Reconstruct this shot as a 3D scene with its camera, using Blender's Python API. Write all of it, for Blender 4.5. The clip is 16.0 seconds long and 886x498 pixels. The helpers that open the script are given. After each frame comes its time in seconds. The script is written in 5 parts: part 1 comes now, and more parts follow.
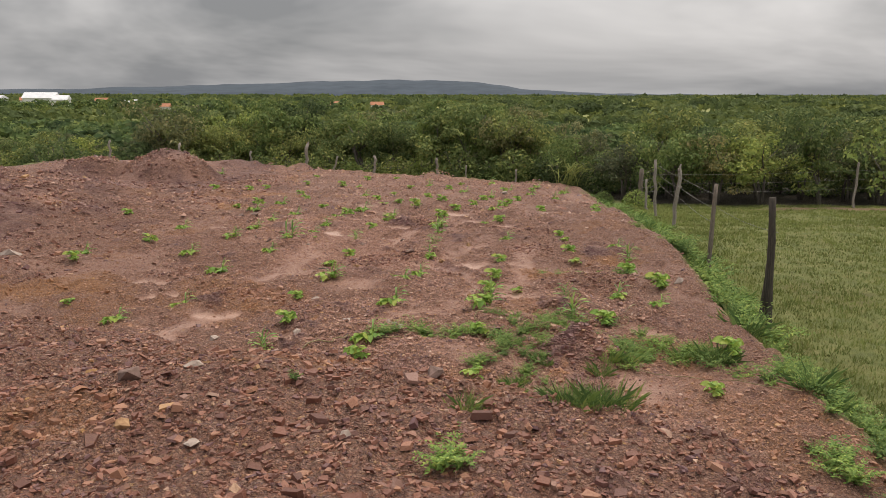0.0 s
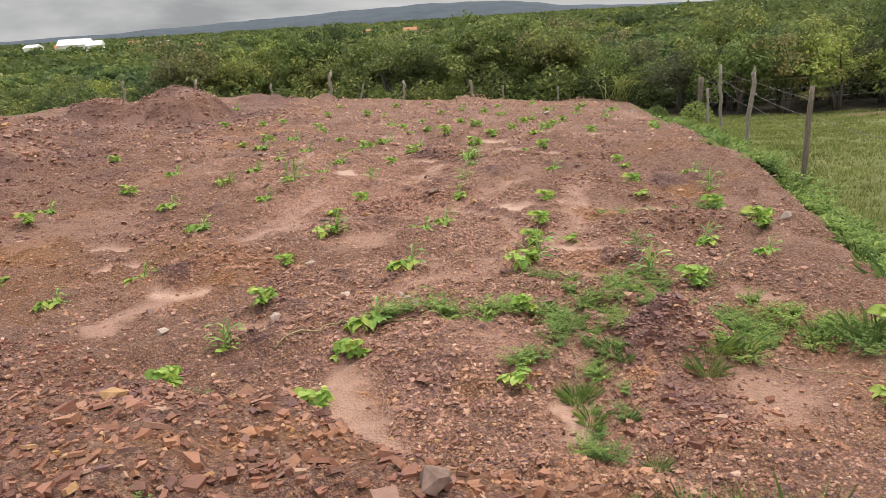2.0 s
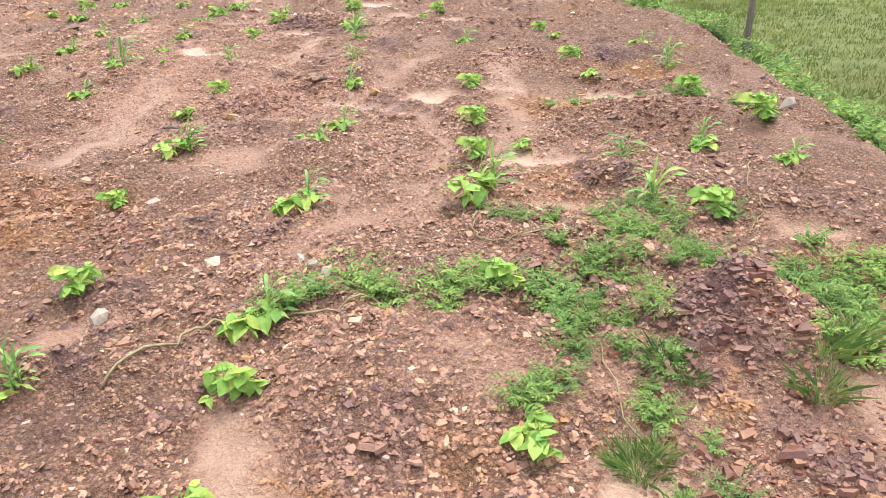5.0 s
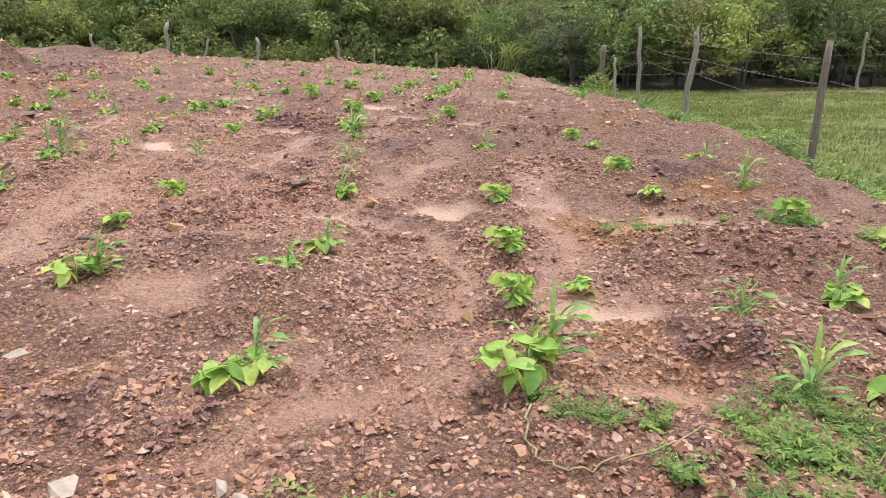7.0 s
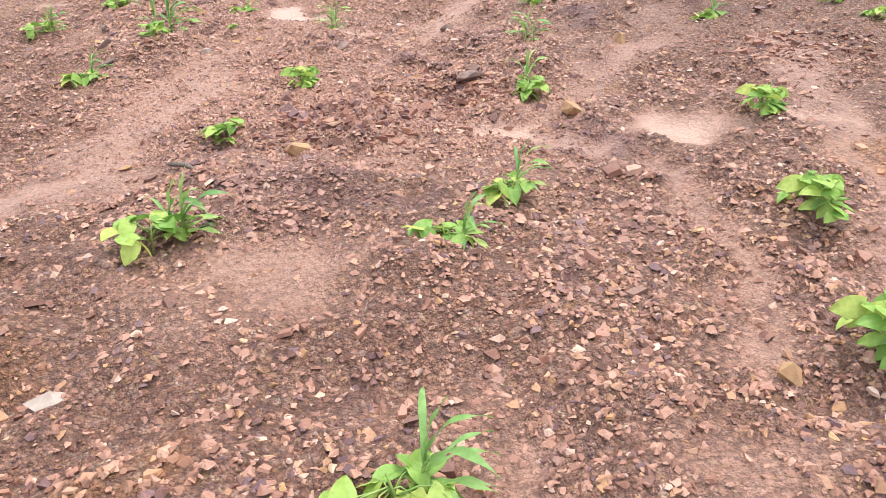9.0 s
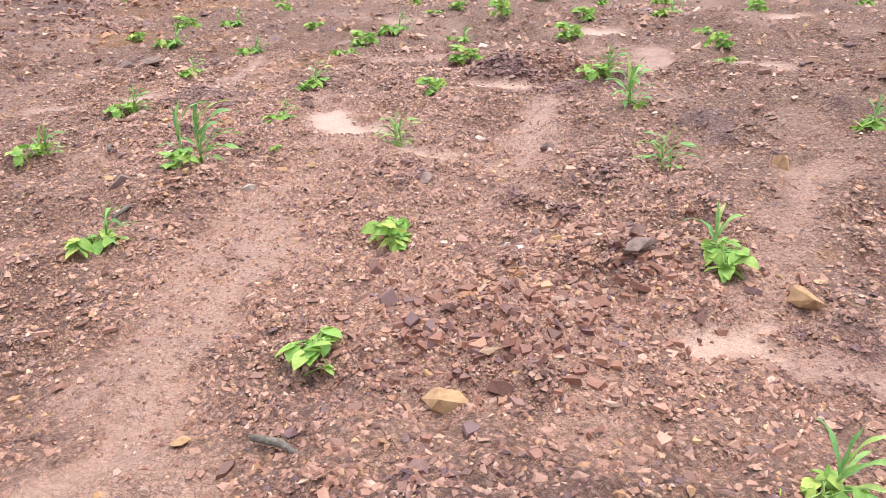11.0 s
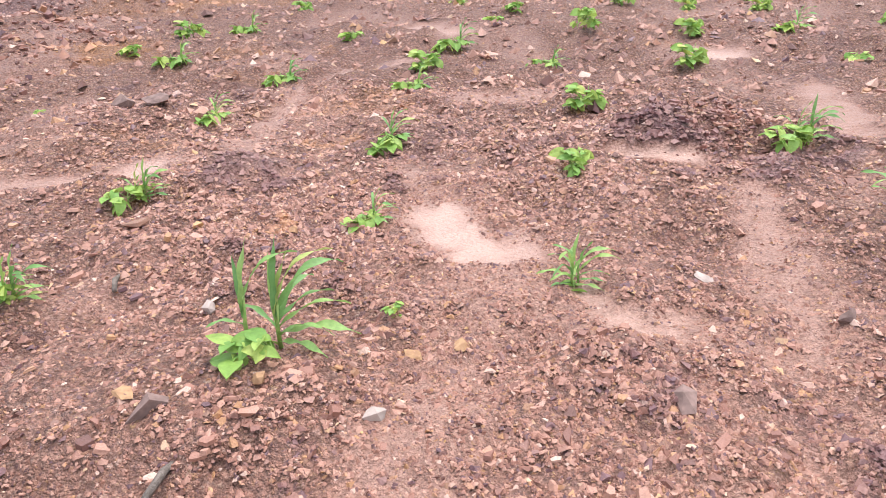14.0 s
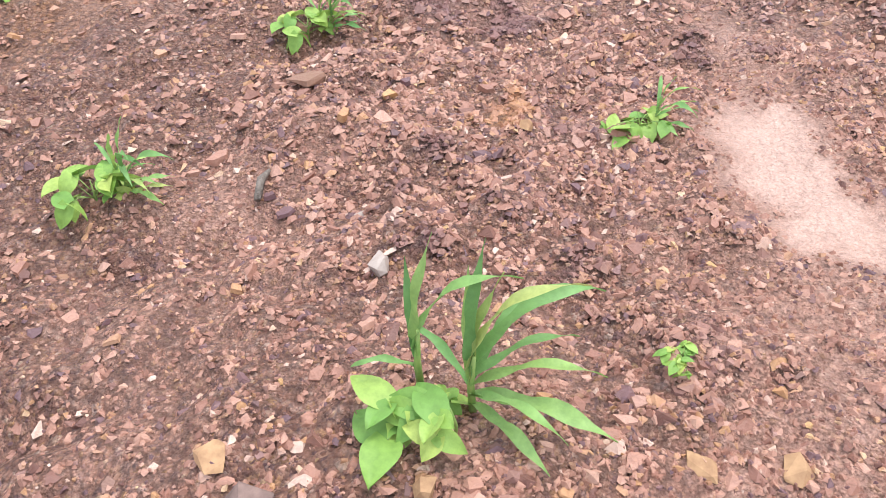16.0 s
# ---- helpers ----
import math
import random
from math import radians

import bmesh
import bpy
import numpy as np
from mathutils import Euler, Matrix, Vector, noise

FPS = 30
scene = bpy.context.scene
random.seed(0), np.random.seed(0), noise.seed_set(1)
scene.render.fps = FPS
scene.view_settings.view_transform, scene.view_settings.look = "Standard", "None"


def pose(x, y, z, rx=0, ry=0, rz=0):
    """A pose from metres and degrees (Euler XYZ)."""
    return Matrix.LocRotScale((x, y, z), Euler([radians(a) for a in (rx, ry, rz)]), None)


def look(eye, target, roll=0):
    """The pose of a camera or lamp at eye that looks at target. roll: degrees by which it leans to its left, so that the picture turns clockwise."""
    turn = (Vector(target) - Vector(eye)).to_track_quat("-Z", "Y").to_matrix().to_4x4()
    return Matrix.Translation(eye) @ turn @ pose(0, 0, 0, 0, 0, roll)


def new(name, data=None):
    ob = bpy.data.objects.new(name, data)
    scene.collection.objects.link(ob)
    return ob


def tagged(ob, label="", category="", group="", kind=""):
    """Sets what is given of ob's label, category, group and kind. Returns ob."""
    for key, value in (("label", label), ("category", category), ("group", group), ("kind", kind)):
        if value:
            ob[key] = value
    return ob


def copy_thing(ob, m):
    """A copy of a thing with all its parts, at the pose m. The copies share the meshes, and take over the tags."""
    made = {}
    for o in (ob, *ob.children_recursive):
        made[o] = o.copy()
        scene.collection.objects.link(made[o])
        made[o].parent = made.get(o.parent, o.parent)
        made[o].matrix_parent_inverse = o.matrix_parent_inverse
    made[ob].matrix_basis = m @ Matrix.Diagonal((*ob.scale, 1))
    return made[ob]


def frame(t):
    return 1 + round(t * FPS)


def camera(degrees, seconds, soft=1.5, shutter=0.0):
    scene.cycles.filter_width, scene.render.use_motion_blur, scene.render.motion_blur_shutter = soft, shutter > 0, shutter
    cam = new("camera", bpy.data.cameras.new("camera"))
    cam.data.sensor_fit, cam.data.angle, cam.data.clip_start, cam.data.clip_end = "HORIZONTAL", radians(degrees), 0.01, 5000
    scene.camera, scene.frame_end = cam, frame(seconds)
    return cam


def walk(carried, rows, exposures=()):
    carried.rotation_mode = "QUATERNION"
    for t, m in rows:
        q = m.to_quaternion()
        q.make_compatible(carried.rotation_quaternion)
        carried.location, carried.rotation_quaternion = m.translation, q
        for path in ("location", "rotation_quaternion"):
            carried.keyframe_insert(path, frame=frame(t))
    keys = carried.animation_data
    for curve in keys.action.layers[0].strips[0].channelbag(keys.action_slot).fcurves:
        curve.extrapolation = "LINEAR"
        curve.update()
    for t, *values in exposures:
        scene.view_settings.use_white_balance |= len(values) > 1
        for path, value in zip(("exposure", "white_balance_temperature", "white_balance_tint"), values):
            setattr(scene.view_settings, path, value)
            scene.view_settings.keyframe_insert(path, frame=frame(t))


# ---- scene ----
cam = camera(59.9, 16.0, soft=0.5)
PATH = [
    (0, (-0.082, 0.171, 2.82), (-0.084, 2.132, 2.426), 0.1),
    (0.5, (0.068, 0.7, 2.79), (0.061, 2.645, 2.324), -0.1),
    (1, (0.082, 1.192, 2.733), (0.038, 3.118, 2.197), -0.8),
    (1.5, (0.101, 1.932, 2.573), (0.014, 3.844, 1.992), -2.4),
    (2, (0.069, 2.729, 2.466), (-0.051, 4.641, 1.892), -3.6),
    (2.5, (-0.002, 3.202, 2.545), (-0.113, 5.076, 1.856), -2.3),
    (3, (0.056, 3.563, 2.474), (-0.055, 5.398, 1.685), -1.4),
    (3.5, (-0.002, 4.008, 2.45), (-0.147, 5.826, 1.629), -3.0),
    (4, (-0.178, 4.508, 2.475), (-0.299, 6.296, 1.585), -5.2),
    (4.2, (-0.251, 4.632, 2.443), (-0.316, 6.411, 1.531), -5.5),
    (6.3, (-0.412, 6.361, 1.712), (0.009, 8.146, 0.914), 1.1),
    (6.5, (-0.392, 6.566, 1.669), (-0.02, 8.381, 0.915), -0.1),
    (7, (-0.3, 7.107, 1.645), (-0.06, 8.985, 1.0), -0.2),
    (7.5, (-0.398, 7.555, 1.59), (-0.271, 9.397, 0.821), -1.4),
    (8, (-0.5, 7.925, 1.569), (-0.48, 9.705, 0.656), -2.4),
    (8.2, (-0.518, 8.13, 1.528), (-0.542, 9.894, 0.587), -2.3),
    (10.3, (-0.955, 9.98, 1.441), (-1.123, 11.71, 0.452), -3.4),
    (10.5, (-1.096, 10.128, 1.471), (-1.255, 11.872, 0.504), -3.6),
    (11, (-1.394, 10.389, 1.598), (-1.466, 12.184, 0.719), -3.6),
    (11.5, (-1.538, 10.751, 1.597), (-1.504, 12.59, 0.812), -3.1),
    (12, (-1.712, 11.098, 1.637), (-1.58, 12.953, 0.901), -2.5),
    (12.5, (-1.961, 11.386, 1.746), (-1.757, 13.241, 1.027), -2.3),
    (13, (-2.083, 11.757, 1.693), (-1.878, 13.612, 0.976), -2.5),
    (13.5, (-2.21, 12.14, 1.666), (-2.084, 13.961, 0.849), -2.4),
    (14, (-2.389, 12.548, 1.687), (-2.41, 14.313, 0.748), -2.7),
    (14.5, (-2.498, 12.894, 1.607), (-2.729, 14.585, 0.565), -3.9),
    (15, (-2.535, 13.302, 1.558), (-2.944, 14.891, 0.415), -4.7),
    (15.5, (-2.646, 13.655, 1.497), (-3.151, 15.116, 0.227), -5.1),
    (16, (-2.703, 13.993, 1.456), (-3.238, 15.327, 0.066), -6.1),
]
EXPOSURES = [(0, -0.05, 7800, 14), (0.5, 0.3, 7750, 14), (1.0, 0.4, 7650, 13), (2.0, 0.4, 7700, 12), (3.0, 0.95, 7500, 9), (4.0, 1.0, 7100, 4), (6.5, 1.1, 6800, 7), (7.0, 0.7, 7000, 9), (7.5, 0.75, 6950, 9), (8.0, 0.95, 6850, 11), (10.5, 0.9, 6500, 9), (11.0, 0.9, 6450, 9), (12.5, 0.8, 6400, 15), (13.5, 0.72, 6800, 16), (14.0, 0.9, 6400, 15), (15.0, 0.85, 6150, 10), (16.0, 0.85, 6250, 11)]
walk(cam, [(t, look(eye, target, roll)) for t, eye, target, roll in PATH], EXPOSURES)

# ---- world and sun: a bright overcast sky ----
SUN_EL, SUN_AZ = radians(66), radians(35)
world = bpy.data.worlds.new("overcast_sky")
scene.world = world
world.use_nodes = True
wt = world.node_tree
for n in list(wt.nodes):
    wt.nodes.remove(n)


def node(tree, kind, **values):
    n = tree.nodes.new(kind)
    for key, value in values.items():
        if key in n.inputs:
            n.inputs[key].default_value = value
    return n


w_out = wt.nodes.new("ShaderNodeOutputWorld")
w_bg = node(wt, "ShaderNodeBackground", Strength=1.0)
w_sky = wt.nodes.new("ShaderNodeTexSky")
w_sky.sky_type = "NISHITA"
w_sky.sun_disc = False
w_sky.sun_elevation, w_sky.sun_rotation = SUN_EL, SUN_AZ
w_sky.dust_density = 4.0
w_dim = wt.nodes.new("ShaderNodeMix")
w_dim.data_type, w_dim.blend_type = "RGBA", "MULTIPLY"
w_dim.inputs[0].default_value = 1.0
wt.links.new(w_sky.outputs[0], w_dim.inputs[6])
w_dim.inputs[7].default_value = (0.1, 0.1, 0.1, 1)
w_tex = wt.nodes.new("ShaderNodeTexCoord")
w_map = wt.nodes.new("ShaderNodeMapping")
w_map.inputs["Scale"].default_value = (1.5, 1.5, 5.0)
w_map.inputs["Location"].default_value = (2.35, 0.4, 0.1)
w_noise = node(wt, "ShaderNodeTexNoise", Scale=1.3, Detail=5.0, Roughness=0.55, Distortion=0.4)
w_ramp = wt.nodes.new("ShaderNodeValToRGB")
w_ramp.color_ramp.elements[0].position, w_ramp.color_ramp.elements[0].color = 0.36, (0.25, 0.29, 0.345, 1)
w_ramp.color_ramp.elements[1].position, w_ramp.color_ramp.elements[1].color = 0.66, (0.70, 0.77, 0.87, 1)
w_mix = wt.nodes.new("ShaderNodeMix")
w_mix.data_type = "RGBA"
w_mix.inputs[0].default_value = 0.9
wt.links.new(w_tex.outputs["Generated"], w_map.inputs[0])
wt.links.new(w_map.outputs[0], w_noise.inputs["Vector"])
wt.links.new(w_noise.outputs["Fac"], w_ramp.inputs[0])
wt.links.new(w_dim.outputs[2], w_mix.inputs[6])
wt.links.new(w_ramp.outputs[0], w_mix.inputs[7])
# an overcast sky is about three times as bright overhead as at the horizon
w_sep = wt.nodes.new("ShaderNodeSeparateXYZ")
w_rise = wt.nodes.new("ShaderNodeMapRange")
w_rise.inputs["From Min"].default_value, w_rise.inputs["From Max"].default_value = 0.12, 0.95
w_rise.inputs["To Min"].default_value, w_rise.inputs["To Max"].default_value = 1.0, 2.7
w_gain = wt.nodes.new("ShaderNodeMix")
w_gain.data_type, w_gain.blend_type, w_gain.clamp_result = "RGBA", "MULTIPLY", False
w_gain.inputs[0].default_value = 1.0
wt.links.new(w_tex.outputs["Generated"], w_sep.inputs[0])
wt.links.new(w_sep.outputs["Z"], w_rise.inputs["Value"])
wt.links.new(w_mix.outputs[2], w_gain.inputs[6])
wt.links.new(w_rise.outputs["Result"], w_gain.inputs[7])
wt.links.new(w_gain.outputs[2], w_bg.inputs["Color"])
wt.links.new(w_bg.outputs[0], w_out.inputs[0])

sun = new("sun", bpy.data.lights.new("sun", "SUN"))
sun.data.energy, sun.data.angle, sun.data.color = 1.5, radians(22), (1.0, 0.95, 0.87)
sun.matrix_world = look((math.sin(SUN_AZ) * 50 * math.cos(SUN_EL), math.cos(SUN_AZ) * 50 * math.cos(SUN_EL), 50 * math.sin(SUN_EL)), (0, 0, 0))

# ---- shape of the land ----
RNG = np.random.default_rng(7)
LATTICE = RNG.random((256, 256))


def value_noise(x, y, shift=0):
    x, y = np.asarray(x, float) + 71.3 * shift + 1000, np.asarray(y, float) + 37.7 * shift + 1000
    i, j = np.floor(x).astype(int), np.floor(y).astype(int)
    u, v = x - i, y - j
    u, v = u * u * (3 - 2 * u), v * v * (3 - 2 * v)
    a, b = LATTICE[i % 256, j % 256], LATTICE[(i + 1) % 256, j % 256]
    c, d = LATTICE[i % 256, (j + 1) % 256], LATTICE[(i + 1) % 256, (j + 1) % 256]
    return (a * (1 - u) + b * u) * (1 - v) + (c * (1 - u) + d * u) * v - 0.5


def fractal(x, y, octaves=4, shift=0, gain=0.5):
    total, amp = 0.0, 1.0
    for k in range(octaves):
        total = total + amp * value_noise(x * 2 ** k, y * 2 ** k, shift + k * 3)
        amp *= gain
    return total


def smooth(a, b, v):
    t = np.clip((v - a) / (b - a), 0, 1)
    return t * t * (3 - 2 * t)


def bump(x, y, cx, cy, rx, ry, height):
    """A rounded heap with steep flanks."""
    q = np.sqrt(((x - cx) / rx) ** 2 + ((y - cy) / ry) ** 2)
    return height * (1 - smooth(0.0, 1.0, q))


def dome(x, y, cx, cy, rx, ry, height):
    """A tipped heap: round top, steep sides down to a sharp foot."""
    q = ((x - cx) / rx) ** 2 + ((y - cy) / ry) ** 2
    return height * np.clip(1 - q, 0, 1) ** 0.85


def wood_front(x):
    """Where the trees begin."""
    return 43.5 - 11.0 * smooth(4.5, 9.5, x) - 0.06 * np.clip(x - 10, 0, None) + 0.25 * np.clip(-x - 22, 0, None)


def shaded_litter_mask(x, y):
    """Brown leaf litter on the ground below the trees, coloured darker for their shade."""
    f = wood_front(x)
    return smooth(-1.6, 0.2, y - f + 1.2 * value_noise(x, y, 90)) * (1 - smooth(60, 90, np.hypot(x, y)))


def edge_x(y):
    """Where the turned field ends towards the pasture."""
    return 3.1 + 0.085 * y + 0.5 * value_noise(y * 0.6, 0 * y + 3.3, 5)


def toe_y(x):
    """The foot of the rubble bank on which the walk begins."""
    return np.interp(x, [-9, -5, -3, -2, -1, -0.4, 0, 0.9, 1.5, 2.0, 2.6], [9.6, 8.9, 8.2, 7.55, 6.8, 6.15, 5.85, 5.45, 5.05, 4.1, 3.0])


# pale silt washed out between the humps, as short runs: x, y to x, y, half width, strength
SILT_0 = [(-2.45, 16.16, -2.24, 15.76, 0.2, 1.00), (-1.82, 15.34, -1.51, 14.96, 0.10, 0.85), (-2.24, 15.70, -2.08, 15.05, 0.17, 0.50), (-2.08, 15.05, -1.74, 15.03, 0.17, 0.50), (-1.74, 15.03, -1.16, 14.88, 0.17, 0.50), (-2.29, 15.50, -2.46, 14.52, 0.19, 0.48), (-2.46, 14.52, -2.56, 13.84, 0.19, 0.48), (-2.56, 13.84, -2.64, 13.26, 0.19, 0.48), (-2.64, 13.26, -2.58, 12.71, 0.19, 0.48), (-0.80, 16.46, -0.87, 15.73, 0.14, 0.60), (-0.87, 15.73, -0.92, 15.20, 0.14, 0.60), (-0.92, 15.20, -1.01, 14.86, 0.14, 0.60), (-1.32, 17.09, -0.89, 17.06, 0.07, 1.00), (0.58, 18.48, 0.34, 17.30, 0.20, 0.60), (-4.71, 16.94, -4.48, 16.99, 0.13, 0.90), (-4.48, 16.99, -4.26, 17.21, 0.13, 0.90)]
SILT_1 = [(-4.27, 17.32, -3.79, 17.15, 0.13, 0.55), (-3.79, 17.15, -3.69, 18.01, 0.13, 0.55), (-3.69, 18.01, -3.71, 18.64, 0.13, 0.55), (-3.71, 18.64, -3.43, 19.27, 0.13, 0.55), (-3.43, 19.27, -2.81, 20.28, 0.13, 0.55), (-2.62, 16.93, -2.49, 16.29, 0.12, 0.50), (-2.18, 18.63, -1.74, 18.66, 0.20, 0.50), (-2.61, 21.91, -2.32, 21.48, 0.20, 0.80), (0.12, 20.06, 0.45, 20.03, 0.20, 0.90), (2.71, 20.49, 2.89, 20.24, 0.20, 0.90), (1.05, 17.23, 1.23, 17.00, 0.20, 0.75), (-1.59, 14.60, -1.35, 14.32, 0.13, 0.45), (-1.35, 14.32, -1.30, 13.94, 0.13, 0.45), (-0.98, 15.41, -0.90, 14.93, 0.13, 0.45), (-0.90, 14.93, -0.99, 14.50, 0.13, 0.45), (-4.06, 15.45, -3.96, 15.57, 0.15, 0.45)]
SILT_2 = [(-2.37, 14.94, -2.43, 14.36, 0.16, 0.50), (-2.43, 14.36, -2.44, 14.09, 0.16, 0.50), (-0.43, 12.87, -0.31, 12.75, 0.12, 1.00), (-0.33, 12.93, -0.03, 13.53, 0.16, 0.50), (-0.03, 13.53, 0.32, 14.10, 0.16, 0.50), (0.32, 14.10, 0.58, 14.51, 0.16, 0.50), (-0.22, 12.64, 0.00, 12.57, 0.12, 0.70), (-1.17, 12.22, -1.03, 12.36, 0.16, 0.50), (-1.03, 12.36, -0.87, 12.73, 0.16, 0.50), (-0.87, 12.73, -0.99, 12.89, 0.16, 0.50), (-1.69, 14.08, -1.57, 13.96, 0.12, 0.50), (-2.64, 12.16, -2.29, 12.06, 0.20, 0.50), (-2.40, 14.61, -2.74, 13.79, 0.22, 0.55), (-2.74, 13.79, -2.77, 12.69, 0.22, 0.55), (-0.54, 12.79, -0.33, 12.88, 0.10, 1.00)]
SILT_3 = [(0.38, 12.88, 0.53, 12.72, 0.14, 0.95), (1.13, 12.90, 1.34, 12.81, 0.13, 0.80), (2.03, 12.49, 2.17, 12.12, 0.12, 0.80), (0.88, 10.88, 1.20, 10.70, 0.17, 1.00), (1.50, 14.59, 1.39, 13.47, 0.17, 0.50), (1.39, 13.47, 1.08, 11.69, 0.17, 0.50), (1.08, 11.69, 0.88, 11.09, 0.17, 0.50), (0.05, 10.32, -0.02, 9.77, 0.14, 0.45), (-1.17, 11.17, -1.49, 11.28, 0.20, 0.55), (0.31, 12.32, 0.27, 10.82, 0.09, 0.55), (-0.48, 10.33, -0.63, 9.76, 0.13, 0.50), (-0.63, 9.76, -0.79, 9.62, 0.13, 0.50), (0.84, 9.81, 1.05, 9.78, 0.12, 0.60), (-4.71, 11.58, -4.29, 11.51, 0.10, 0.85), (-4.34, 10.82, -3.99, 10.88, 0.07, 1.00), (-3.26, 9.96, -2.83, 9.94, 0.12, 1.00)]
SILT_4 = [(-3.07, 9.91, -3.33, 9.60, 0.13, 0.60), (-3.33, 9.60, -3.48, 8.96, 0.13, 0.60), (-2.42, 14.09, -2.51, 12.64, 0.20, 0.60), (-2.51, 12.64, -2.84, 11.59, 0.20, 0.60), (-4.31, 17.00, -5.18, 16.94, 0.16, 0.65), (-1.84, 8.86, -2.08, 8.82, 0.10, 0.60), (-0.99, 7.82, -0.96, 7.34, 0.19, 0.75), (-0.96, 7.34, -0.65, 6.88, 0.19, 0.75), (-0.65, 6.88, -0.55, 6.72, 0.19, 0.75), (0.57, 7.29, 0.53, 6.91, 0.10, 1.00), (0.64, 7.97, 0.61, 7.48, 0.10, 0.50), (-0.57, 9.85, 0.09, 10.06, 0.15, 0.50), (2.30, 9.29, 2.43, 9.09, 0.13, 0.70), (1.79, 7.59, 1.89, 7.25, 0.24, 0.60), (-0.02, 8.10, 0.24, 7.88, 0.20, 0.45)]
# beds of dark purple and of ochre shale that come up in the soil: x, y, radius
DARK = [(-3.92, 13.52, 0.25), (-3.29, 10.47, 0.30), (-1.76, 8.59, 0.16), (1.22, 8.09, 0.35), (1.25, 7.37, 0.22), (-1.21, 6.60, 0.20), (-1.78, 9.26, 0.14), (-1.51, 9.86, 0.20), (-0.45, 10.22, 0.13), (1.24, 10.09, 0.20), (0.17, 15.27, 0.30), (2.62, 13.58, 0.45), (0.13, 12.57, 0.30), (-0.98, 9.71, 0.13), (-2.44, 12.72, 0.10), (-5.35, 19.56, 0.20), (-1.09, 14.24, 0.12), (0.34, 15.09, 0.13), (1.00, 15.51, 0.20), (-3.62, 17.01, 0.28), (-0.99, 17.34, 0.30), (-2.72, 16.74, 0.14), (-2.99, 14.31, 0.11), (-1.71, 14.55, 0.09), (-0.94, 14.22, 0.12), (-0.67, 16.65, 0.25), (-0.06, 16.95, 0.25), (-3.40, 15.56, 0.12), (-2.83, 15.36, 0.10), (-3.55, 16.79, 0.15)]
OCHRE = [(2.74, 13.14, 0.50), (-2.65, 10.19, 0.25), (-0.71, 7.49, 0.13), (1.52, 12.13, 0.50), (-1.94, 9.49, 0.20), (-5.58, 11.43, 0.80), (-6.31, 11.03, 0.80), (0.04, 13.38, 0.16), (-1.33, 13.31, 0.13), (-3.32, 16.19, 0.10), (-5.70, 24.47, 0.90), (-6.00, 20.79, 0.70), (-3.19, 17.52, 0.20), (1.10, 7.70, 0.15), (0.23, 7.63, 0.12)]
FIELD_X, FIELD_Y, FIELD_STEP = -10.0, 3.0, 0.03


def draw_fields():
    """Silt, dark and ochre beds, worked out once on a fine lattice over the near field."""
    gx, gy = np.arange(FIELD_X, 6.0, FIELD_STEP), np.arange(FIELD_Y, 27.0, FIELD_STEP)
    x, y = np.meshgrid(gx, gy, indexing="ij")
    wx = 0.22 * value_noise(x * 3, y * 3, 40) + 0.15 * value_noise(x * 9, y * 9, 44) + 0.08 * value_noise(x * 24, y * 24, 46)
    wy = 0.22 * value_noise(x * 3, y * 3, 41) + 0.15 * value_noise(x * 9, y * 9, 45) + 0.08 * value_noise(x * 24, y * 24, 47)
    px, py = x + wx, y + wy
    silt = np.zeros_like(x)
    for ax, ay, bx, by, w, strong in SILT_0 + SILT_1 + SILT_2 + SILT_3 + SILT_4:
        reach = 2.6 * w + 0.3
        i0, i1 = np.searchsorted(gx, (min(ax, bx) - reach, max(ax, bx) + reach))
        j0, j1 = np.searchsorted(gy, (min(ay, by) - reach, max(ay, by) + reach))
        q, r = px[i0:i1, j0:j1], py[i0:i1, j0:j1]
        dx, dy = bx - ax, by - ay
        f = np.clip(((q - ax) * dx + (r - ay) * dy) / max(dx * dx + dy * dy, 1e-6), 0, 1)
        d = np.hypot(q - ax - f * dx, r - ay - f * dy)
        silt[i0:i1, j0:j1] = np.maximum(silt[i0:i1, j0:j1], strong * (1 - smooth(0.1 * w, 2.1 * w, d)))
    beds = []
    for spots in (DARK, OCHRE):
        m = np.zeros_like(x)
        for cx, cy, r in spots:
            m = np.maximum(m, 1 - smooth(0.3 * r, 1.5 * r, np.hypot(px - cx + wx, 1.1 * (py - cy + wy))))
        beds.append(m)
    return silt, beds[0], beds[1]


FIELDS = draw_fields()


def field_at(k, x, y):
    """One of the drawn fields at x, y; nothing outside the lattice."""
    g = FIELDS[k]
    u, v = (np.asarray(x, float) - FIELD_X) / FIELD_STEP, (np.asarray(y, float) - FIELD_Y) / FIELD_STEP
    inside = (u > 0) & (v > 0) & (u < g.shape[0] - 2) & (v < g.shape[1] - 2)
    u, v = np.clip(u, 0, g.shape[0] - 2.001), np.clip(v, 0, g.shape[1] - 2.001)
    i, j = u.astype(int), v.astype(int)
    a, b = u - i, v - j
    return inside * ((g[i, j] * (1 - a) + g[i + 1, j] * a) * (1 - b) + (g[i, j + 1] * (1 - a) + g[i + 1, j + 1] * a) * b)


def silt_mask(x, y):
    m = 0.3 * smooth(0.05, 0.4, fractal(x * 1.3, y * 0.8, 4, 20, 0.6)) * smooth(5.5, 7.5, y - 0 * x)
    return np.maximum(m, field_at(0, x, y))


